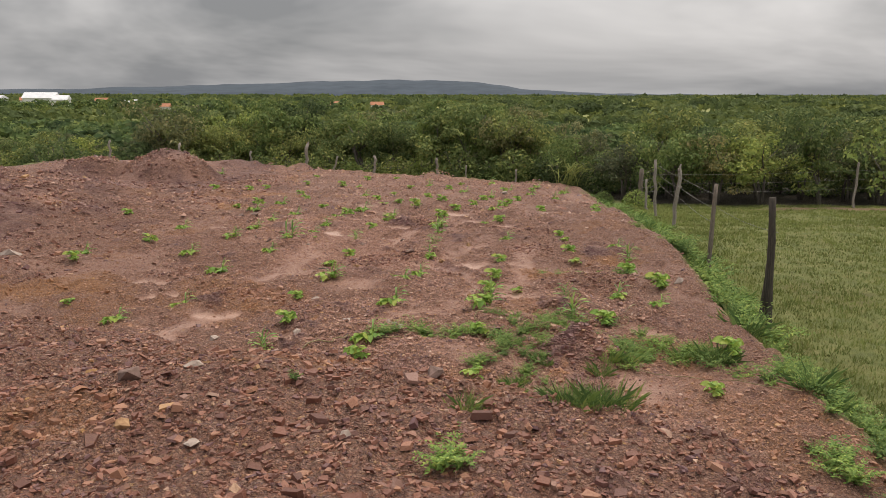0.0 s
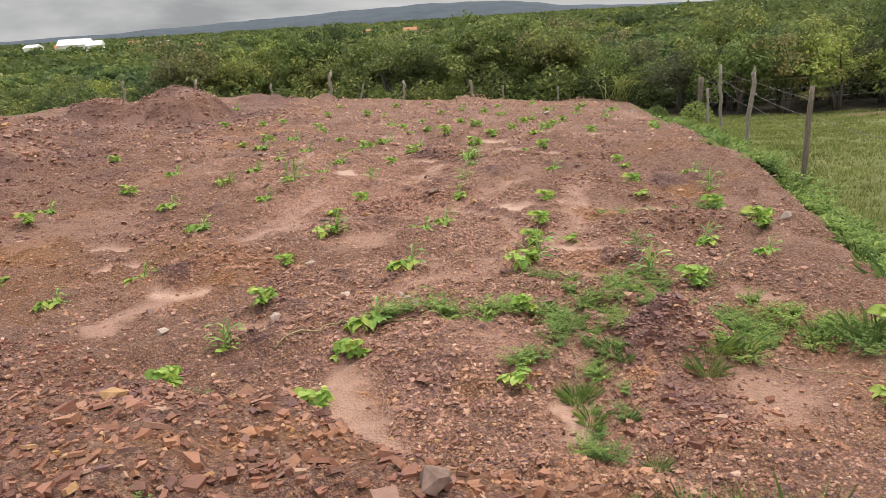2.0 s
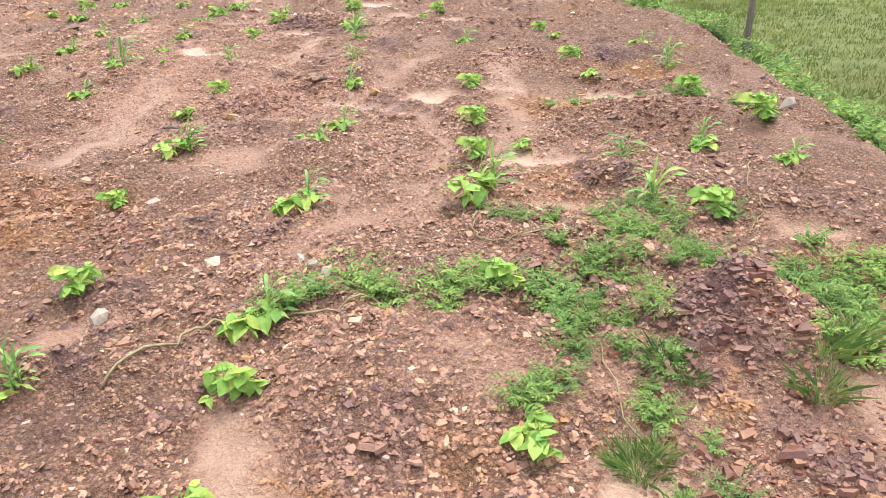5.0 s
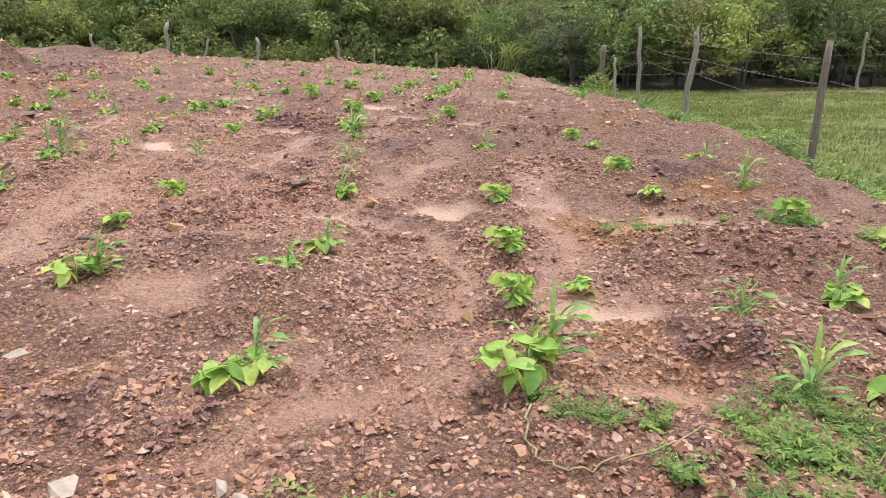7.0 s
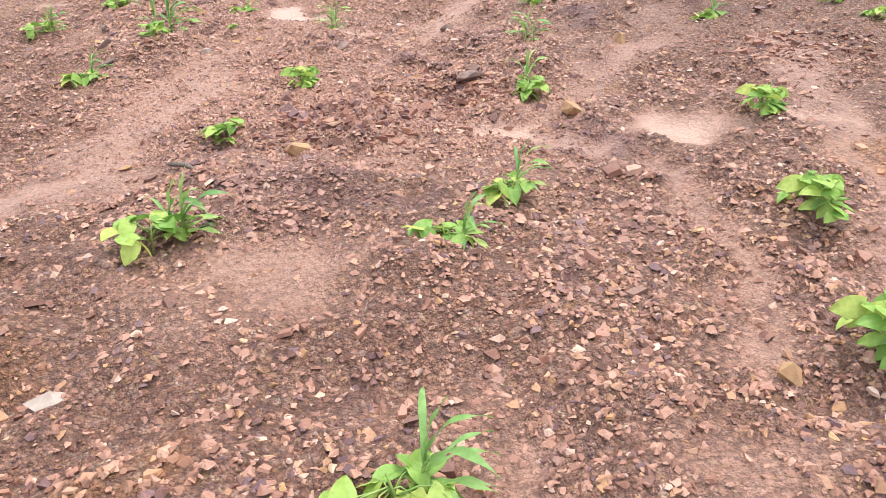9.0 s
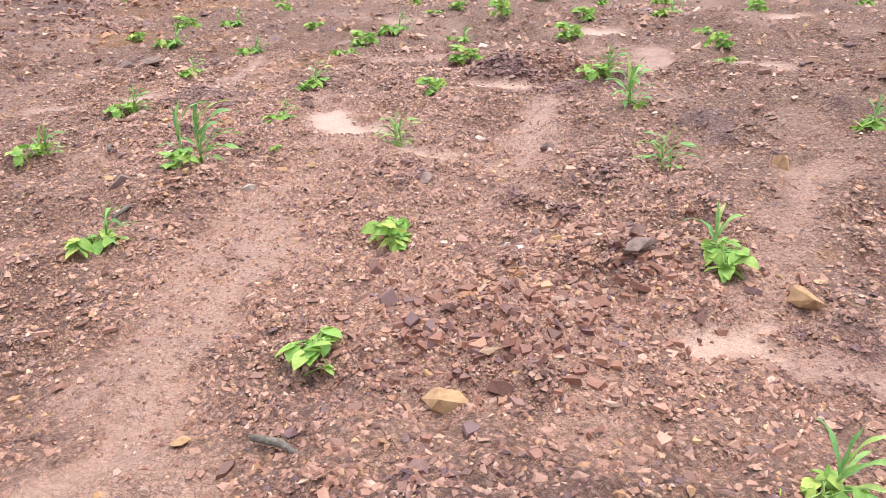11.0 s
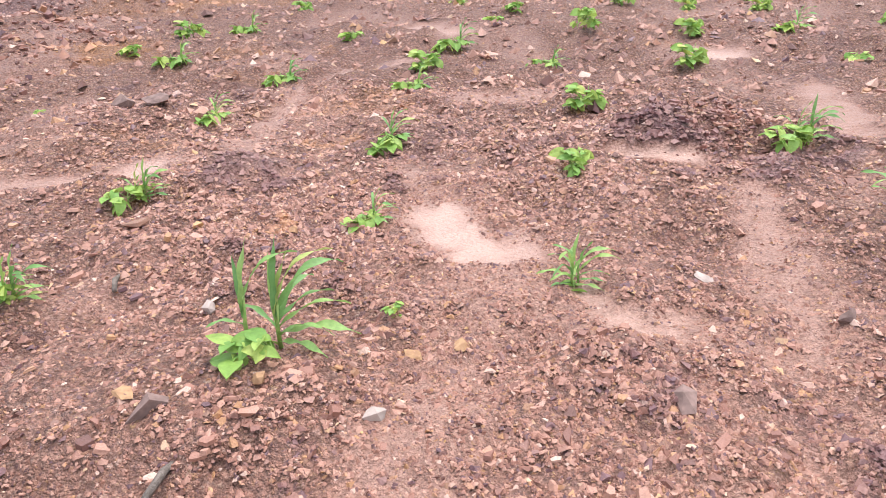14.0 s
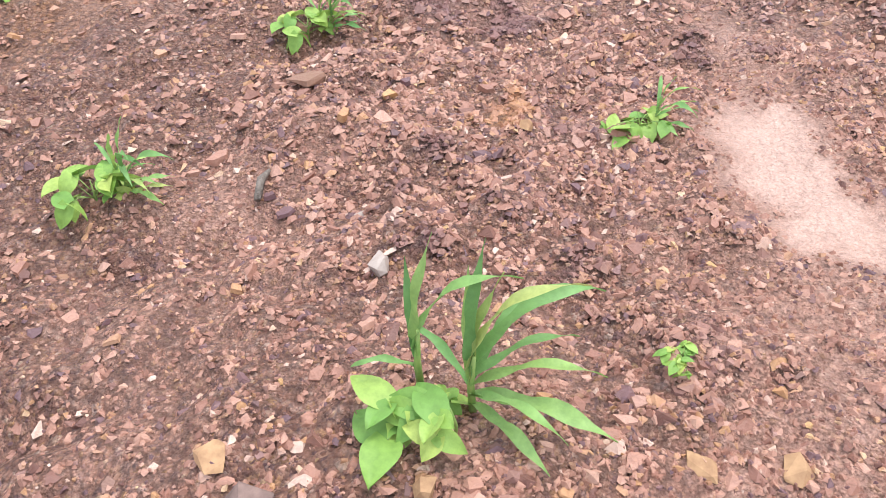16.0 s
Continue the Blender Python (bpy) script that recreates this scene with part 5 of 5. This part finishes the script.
# ---- loose shale on the field and the bank ----
def flake_cloud(rng, x, y, size, flat=0.3, tilt=0.3, name="shale", k=4, mat=None):
    """Thin broken flakes with k sides, lying on the ground at x, y."""
    n = len(x)
    z = height(x, y)
    a0 = rng.uniform(0, 6.283, n)[:, None] + np.arange(k) * 2 * np.pi / k + rng.uniform(-0.55, 0.55, (n, k)) * 4 / k
    r = size[:, None] * rng.uniform(0.45, 1.15, (n, k)) * np.where(rng.random((n, 1)) < 0.4, 1.3, 1.0)
    stretch = rng.uniform(0.35, 1.0, n)[:, None]
    lx, ly = np.cos(a0) * r, np.sin(a0) * r * stretch
    th = (size * rng.uniform(0.4, 1.0, n) * flat)[:, None]
    top = np.stack([lx * 0.86, ly * 0.86, np.broadcast_to(th, lx.shape) + rng.normal(0, 0.2, lx.shape) * th], -1)
    low = np.stack([lx, ly, -0.9 * np.broadcast_to(th, lx.shape)], -1)
    pts = np.concatenate([top, low], 1)
    turn, lean = rng.uniform(0, 6.283, n), np.abs(rng.normal(0, tilt, n))
    ct, st, cl, sl = np.cos(turn), np.sin(turn), np.cos(lean), np.sin(lean)
    X, Y, Z = pts[..., 0], pts[..., 1], pts[..., 2]
    Y2, Z2 = Y * cl[:, None] - Z * sl[:, None], Y * sl[:, None] + Z * cl[:, None]
    X3, Y3 = X * ct[:, None] - Y2 * st[:, None], X * st[:, None] + Y2 * ct[:, None]
    co = np.stack([X3 + x[:, None], Y3 + y[:, None], Z2 + z[:, None] + 0.25 * size[:, None] * sl[:, None] + 0.08 * size[:, None]], -1).reshape(-1, 3)
    base = (np.arange(n) * 2 * k)[:, None]
    face = np.concatenate([np.arange(k)] + [[j, k + j, k + (j + 1) % k, (j + 1) % k] for j in range(k)])
    me = np_mesh(name, co, np.tile([k] + [4] * k, n), (base + face).ravel(), mat or FLAKES)
    set_fields(me, dark=np.repeat(dark_mask(x, y), 2 * k), ochre=np.repeat(ochre_mask(x, y), 2 * k))
    return me


def chip_cloud(rng, x, y, size, flat=0.5, name="chips", mat=None):
    """Small five-faced chips with an off-centre peak, pressed into the ground at x, y."""
    n = len(x)
    z = height(x, y)
    a = rng.uniform(0, 6.283, n)[:, None] + np.arange(5) * 2 * np.pi / 5 + rng.uniform(-0.4, 0.4, (n, 5))
    r = size[:, None] * rng.uniform(0.65, 1.15, (n, 5))
    turn, stretch = rng.uniform(0, 6.283, n)[:, None], rng.uniform(0.5, 1.0, n)[:, None]
    u, v = np.cos(a) * r, np.sin(a) * r * stretch
    foot = np.stack([u * np.cos(turn) - v * np.sin(turn) + x[:, None], u * np.sin(turn) + v * np.cos(turn) + y[:, None], z[:, None] + size[:, None] * rng.uniform(-0.4, 0.1, (n, 5))], -1)
    peak = np.stack([x + rng.normal(0, 0.3, n) * size, y + rng.normal(0, 0.3, n) * size, z + size * flat * rng.uniform(0.4, 1.2, n)], -1)
    co = np.concatenate([foot, peak[:, None]], 1).reshape(-1, 3)
    face = np.array([0, 1, 5, 1, 2, 5, 2, 3, 5, 3, 4, 5, 4, 0, 5])
    me = np_mesh(name, co, np.full(5 * n, 3), ((np.arange(n) * 6)[:, None] + face).ravel(), mat or FLAKES)
    set_fields(me, dark=np.repeat(dark_mask(x, y), 6), ochre=np.repeat(ochre_mask(x, y), 6))
    return me


def strewn(rng, n, x0, x1, y0, y1, keep):
    x, y = rng.uniform(x0, x1, n), rng.uniform(y0, y1, n)
    ok = rng.random(n) < keep(x, y)
    return x[ok], y[ok]


def gravel_keep(x, y):
    lumps = np.clip(0.7 + 1.2 * fractal(x * 1.1, y * 1.1, 3, 60), 0.35, 1)
    return lumps * (1 - np.clip((silt_mask(x, y) - 0.16) * 2.3, 0, 1)) * (soil_mask(x, y) > 0.5)


def near_walk(x, y, wide):
    """How near a place is to the line of the walk, 1 to 0."""
    mid = np.interp(y, [0, 4, 7, 10, 13, 16, 20], [0, -0.1, -0.1, -0.7, -1.7, -2.7, -3.0])
    return np.exp(-((x - mid - 0.3) / wide) ** 2)


def lay_shale():
    rng = np.random.default_rng(11)
    x, y = strewn(rng, 72000, -7.5, 2.9, 1.6, 9.2, lambda x, y: (y < toe_y(x) + 0.3 + 0.5 * value_noise(x * 2, y * 2, 70)) * (bank_height(x, y) > 0.03) * np.where(np.abs(x) < 3, 1, 0.55))
    tagged(new("bank_rubble", flake_cloud(rng, x, y, rng.lognormal(-4.2, 0.5, len(x)).clip(0.007, 0.06), 0.36, 0.45, mat=BANK_FLAKES)), "loose red-brown shale rubble covering the bank", "rubble", kind="stuff")
    x, y = strewn(rng, 560000, -6.2, 3.4, 6.0, 19.0, lambda x, y: gravel_keep(x, y) * near_walk(x, y, 2.3) * (bank_height(x, y) < 0.1))
    tagged(new("fine_shale", chip_cloud(rng, x, y, rng.lognormal(-4.4, 0.45, len(x)).clip(0.005, 0.03) * (1 + 0.05 * np.clip(y - 14, 0, 6)))), "fine red and purple shale chips strewn over the soil", "gravel", kind="stuff")
    x, y = strewn(rng, 90000, -8.5, 4.6, 5.5, 27.0, lambda x, y: gravel_keep(x, y) ** 1.3 * np.where(y > 18, 0.5, 0.85) * np.where(x > 0.8, 1.0, 0.75))
    tagged(new("coarse_shale", flake_cloud(rng, x, y, rng.lognormal(-4.15, 0.45, len(x)).clip(0.009, 0.05), 0.34, 0.4, k=5)), "coarse broken shale pieces lying in patches on the field", "gravel", kind="stuff")
    x, y = strewn(rng, 36000, -19, 5.2, 18.0, 38.5, lambda x, y: np.clip(gravel_keep(x, y) + 0.5 * (x < -6), 0, 1))
    tagged(new("far_shale", chip_cloud(rng, x, y, rng.lognormal(-3.3, 0.45, len(x)).clip(0.02, 0.10), 0.6)), "broken shale on the far part of the field and its heaps", "gravel", kind="stuff")
    x, y = strewn(rng, 190000, -4.9, 0.0, 12.3, 16.8, lambda x, y: np.clip(0.3 * (silt_mask(x, y) < 0.8) + gravel_keep(x, y) ** 0.5, 0, 1) * near_walk(x, y, 1.7))
    tagged(new("shale_grit", chip_cloud(rng, x, y, rng.lognormal(-4.85, 0.4, len(x)).clip(0.004, 0.016), 0.7)), "fine grit of red shale round the maize hill", "gravel", kind="stuff")
    x, y = strewn(rng, 24000, -19, -6.0, 10.5, 32, lambda x, y: (soil_mask(x, y) > 0.5) * np.clip(0.5 + 1.4 * fractal(x * 0.7, y * 0.7, 3, 75) + 0.25 * (x < -8), 0.05, 1))
    tagged(new("side_rubble", flake_cloud(rng, x, y, rng.lognormal(-3.6, 0.5, len(x)).clip(0.015, 0.09), 0.45, 0.5, mat=BANK_FLAKES)), "purple-red shale rubble on the heaps beside the field", "rubble", kind="stuff")
    # small heaps thrown up by digging
    xs, ys = [], []
    for cx, cy, r, n in ((1.45, 8.1, 0.5, 900), (-0.7, 17.45, 0.5, 600), (-1.3, 12.85, 0.5, 900), (-2.9, 10.6, 0.5, 600), (2.3, 11.6, 0.7, 700), (-0.75, 13.4, 0.5, 500), (1.25, 7.1, 0.55, 800), (-2.0, 10.1, 0.4, 350), (1.5, 14.2, 0.6, 600), (2.0, 16.4, 0.7, 600), (0.9, 9.1, 0.4, 300), (-4.2, 12.2, 0.6, 450)):
        xs.append(rng.normal(cx, r * 0.6, n))
        ys.append(rng.normal(cy, r * 0.5, n))
    x, y = np.concatenate(xs), np.concatenate(ys)
    tagged(new("heap_shale", flake_cloud(rng, x, y, rng.lognormal(-4.1, 0.5, len(x)).clip(0.008, 0.05), 0.4, 0.5, mat=BANK_FLAKES)), "dark red shale heaped in small mounds on the field", "gravel", kind="stuff")


lay_shale()


def cover_pasture():
    rng = np.random.default_rng(14)
    n = 66000
    y = 4 + 28 * rng.random(n) ** 1.1
    x = edge_x(y) + 0.25 + (30 * rng.random(n) ** 1.6)
    ok = (y < wood_front(x) - 0.8) & (soil_mask(x, y) < 0.35) & (rng.random(n) < np.clip(0.75 + 0.9 * fractal(x * 0.6, y * 0.6, 3, 80), 0.12, 1))
    x, y = np.repeat(x[ok], 4), np.repeat(y[ok], 4)
    n = len(x)
    x, y = x + rng.normal(0, 0.05, n), y + rng.normal(0, 0.05, n)
    z = height(x, y)
    a = rng.uniform(0, 6.283, n)
    ln = rng.uniform(0.03, 0.085, n) * (1 + 0.5 * np.exp(-(x - edge_x(y)) / 0.8))
    w = 0.006 + 0.0005 * y
    sx, sy = -np.sin(a) * w, np.cos(a) * w
    tipx, tipy = x + np.cos(a) * ln * 0.7, y + np.sin(a) * ln * 0.7
    co = np.stack([np.stack([x - sx, y - sy, z - 0.01], -1), np.stack([x + sx, y + sy, z - 0.01], -1), np.stack([tipx, tipy, z + ln], -1)], 1).reshape(-1, 3)
    tagged(new("pasture_grass", np_mesh("pasture_grass", co, np.full(n, 3), np.arange(3 * n), GRASS)), "short green pasture grass with bare and dry patches", "grass", kind="stuff")


cover_pasture()


# ---- stones ----
def stone_mesh(seed, flat, name="stone", mat=None):
    rng = random.Random(seed)
    bm = bmesh.new()
    for k in range(11):
        v = Vector((rng.gauss(0, 1), rng.gauss(0, 1), rng.gauss(0, 1))).normalized()
        bm.verts.new((v.x * rng.uniform(0.75, 1.1), v.y * rng.uniform(0.55, 0.9), v.z * flat * rng.uniform(0.8, 1.05)))
    hull = bmesh.ops.convex_hull(bm, input=bm.verts)
    loose = list({e for e in hull["geom_interior"] + hull["geom_unused"] if isinstance(e, bmesh.types.BMVert)})
    bmesh.ops.delete(bm, geom=loose, context="VERTS")
    me = bpy.data.meshes.new(name)
    bm.to_mesh(me)
    bm.free()
    me.materials.append(mat or STONES)
    return me


def lone_stone(x, y, size, flat, mat, label, seed, lean=12):
    ob = new("rock", stone_mesh(seed, flat, "rock", mat))
    ob.matrix_world = pose(x, y, z_at(x, y) + size * flat * 0.35, random.uniform(-lean, lean), random.uniform(-lean, lean), random.uniform(0, 360)) @ Matrix.Scale(size, 4)
    tagged(ob, label, "rock", "larger rocks on the field")


random.seed(44)
for x, y, size, flat, mat, label in (
    (-2.55, 14.91, 0.045, 0.4, OCHRE_STONE, "ochre yellow flat rock in red gravel"), 
    (-3.98, 16.07, 0.085, 0.4, STONES, "long pinkish flat rock among shale chips"), (-3.06, 14.66, 0.035, 0.6, OCHRE_STONE, "small round ochre rock among shale chips"), (-3.57, 15.51, 0.03, 0.4, PALE_STONE, "small pale flat rock on gravel"),
    (-2.36, 14.95, 0.05, 0.35, OCHRE_STONE, "broken ochre yellow rock slab"), (-3.18, 16.01, 0.04, 0.6, OCHRE_STONE, "oval yellowish rock among shale chips"), (-3.41, 14.52, 0.085, 0.6, GREY_STONE, "dark grey-brown angular rock on gravel"),
    (-3.05, 14.45, 0.05, 0.35, STONES, "flat salmon red rock slab among shale chips"), (-2.66, 14.54, 0.05, 0.6, PALE_STONE, "pale blocky rock with a light face"), (-3.51, 14.61, 0.05, 0.4, OCHRE_STONE, "flat ochre rock beside a grey one"),
    (-1.64, 14.55, 0.07, 0.6, GREY_STONE, "grey angular rock in gravel"), (-1.29, 15.45, 0.06, 0.4, PALE_STONE, "greenish pale flat rock among shale chips"), (-1.16, 13.6, 0.055, 0.25, PALE_STONE, "pale flat slab lying on gravel"),
    (0.37, 14.52, 0.1, 0.7, OCHRE_STONE, "rusty orange crumbling rock among shale chips"), (-0.89, 15.01, 0.06, 0.7, GREY_STONE, "dark small rock on bare soil"), (-1.5, 12.38, 0.09, 0.6, OCHRE_STONE, "yellow-brown rock on a gravel hump"),
    (-0.1, 13.0, 0.09, 0.5, OCHRE_STONE, "brown-yellow rock by a silt pan"), (-1.22, 13.74, 0.03, 0.5, PALE_STONE, "small white rock on gravel"), (-2.33, 12.28, 0.04, 0.5, OCHRE_STONE, "small orange flat rock among shale chips"),
    (-0.69, 13.35, 0.1, 0.45, GREY_STONE, "dark layered shale slab among shale chips"), (-1.83, 13.58, 0.08, 0.5, STONES, "purple-brown flat rock among shale chips"), (-1.29, 9.46, 0.09, 0.6, PALE_STONE, "pale dusty rock among shale chips"),
    (-1.87, 10.6, 0.09, 0.4, PALE_STONE, "pale flat rock beside a bean plant"), (-0.74, 9.43, 0.08, 0.6, OCHRE_STONE, "sandy yellow rock among shale chips"), (0.29, 10.67, 0.06, 0.6, OCHRE_STONE, "ochre rock on the soil"),
    (-2.73, 8.67, 0.08, 0.6, PALE_STONE, "rounded pale rock among shale chips"), (-1.82, 8.91, 0.06, 0.6, PALE_STONE, "small pale rock among shale chips"), (-0.59, 3.88, 0.06, 0.7, PALE_STONE, "whitish rock on the rubble bank"),
    (-0.68, 9.28, 0.075, 0.4, PALE_STONE, "pale crumbled flat rock beside the creeper"), (-0.6, 9.18, 0.07, 0.35, PALE_STONE, "pale crumbled flat rock beside the creeper"), (-0.69, 9.13, 0.06, 0.4, PALE_STONE, "pale broken rock beside the creeper"),
    (-4.99, 18.62, 0.11, 0.7, GREY_STONE, "dark round clod of wet shale"), (-4.61, 18.33, 0.12, 0.7, GREY_STONE, "dark round clod of wet shale"),
    (-0.77, 9.38, 0.05, 0.5, PALE_STONE, "small pale rock in red gravel"), (-3.41, 15.31, 0.055, 0.7, PALE_STONE, "whitish angular rock in red gravel"),
    (-1.37, 3.86, 0.07, 0.4, PALE_STONE, "pale pink flat rock on the bank"), (-2.09, 4.84, 0.12, 0.5, GREY_STONE, "dark grey rock on the rubble bank"), (-1.82, 4.09, 0.07, 0.5, OCHRE_STONE, "yellow flat rock on the bank"),
    (-1.95, 6.27, 0.11, 0.35, OCHRE_STONE, "orange-brown flat slab on the bank"), (-0.14, 4.82, 0.08, 0.5, GREY_STONE, "dark brown rock at the bank's brow"), (-1.73, 4.94, 0.1, 0.5, PALE_STONE, "pale rock on the rubble bank"),
    (0.26, 4.5, 0.06, 0.6, STONES, "brick red rock on the bank"), (-7.42, 12.93, 0.25, 0.6, PALE_STONE, "large pale boulder by a heap"), (3.4, 11.3, 0.1, 0.6, PALE_STONE, "pale rock at the field's edge"), (2.09, 27.3, 0.16, 0.6, PALE_STONE, "white rock on the far field"),
):
    lone_stone(x, y, size, flat, mat, label, int(abs(x) * 100 + y * 10))

STONE_SHAPES = [stone_mesh(900 + k, f) for k, f in enumerate((0.35, 0.5, 0.25, 0.4, 0.6, 0.3))]
stone_rng = np.random.default_rng(99)
sx, sy = strewn(stone_rng, 900, -4.6, 0.8, 11.0, 17.0, lambda x, y: gravel_keep(x, y))
for k in range(min(290, len(sx))):
    ob = part("stone", STONE_SHAPES[k % 6], STONES, ground)
    s = float(stone_rng.lognormal(-4.25, 0.4))
    ob.matrix_basis = pose(sx[k], sy[k], z_at(sx[k], sy[k]) + 0.12 * s, *stone_rng.normal(0, 14, 2), stone_rng.uniform(0, 360)) @ Matrix.Scale(s, 4)

for x, y, turn, ln in ((-3.9, 15.56, 100, 0.16), (-3.28, 14.3, 70, 0.24), (-2.0, 12.2, -30, 0.22)):
    bm = bmesh.new()
    tube(bm, [(-ln / 2, 0, 0), (0, 0.01, 0.012), (ln / 2, 0, 0)], [0.012, 0.014, 0.004], 6)
    me = bpy.data.meshes.new("dry_stick")
    bm.to_mesh(me)
    bm.free()
    me.materials.append(POST_MID)
    ob = new("dry_stick", me)
    ob.matrix_world = pose(x, y, z_at(x, y) + 0.014, 0, 0, turn)
    tagged(ob, "weathered grey-brown stick lying on gravel", "stick", "dry sticks")
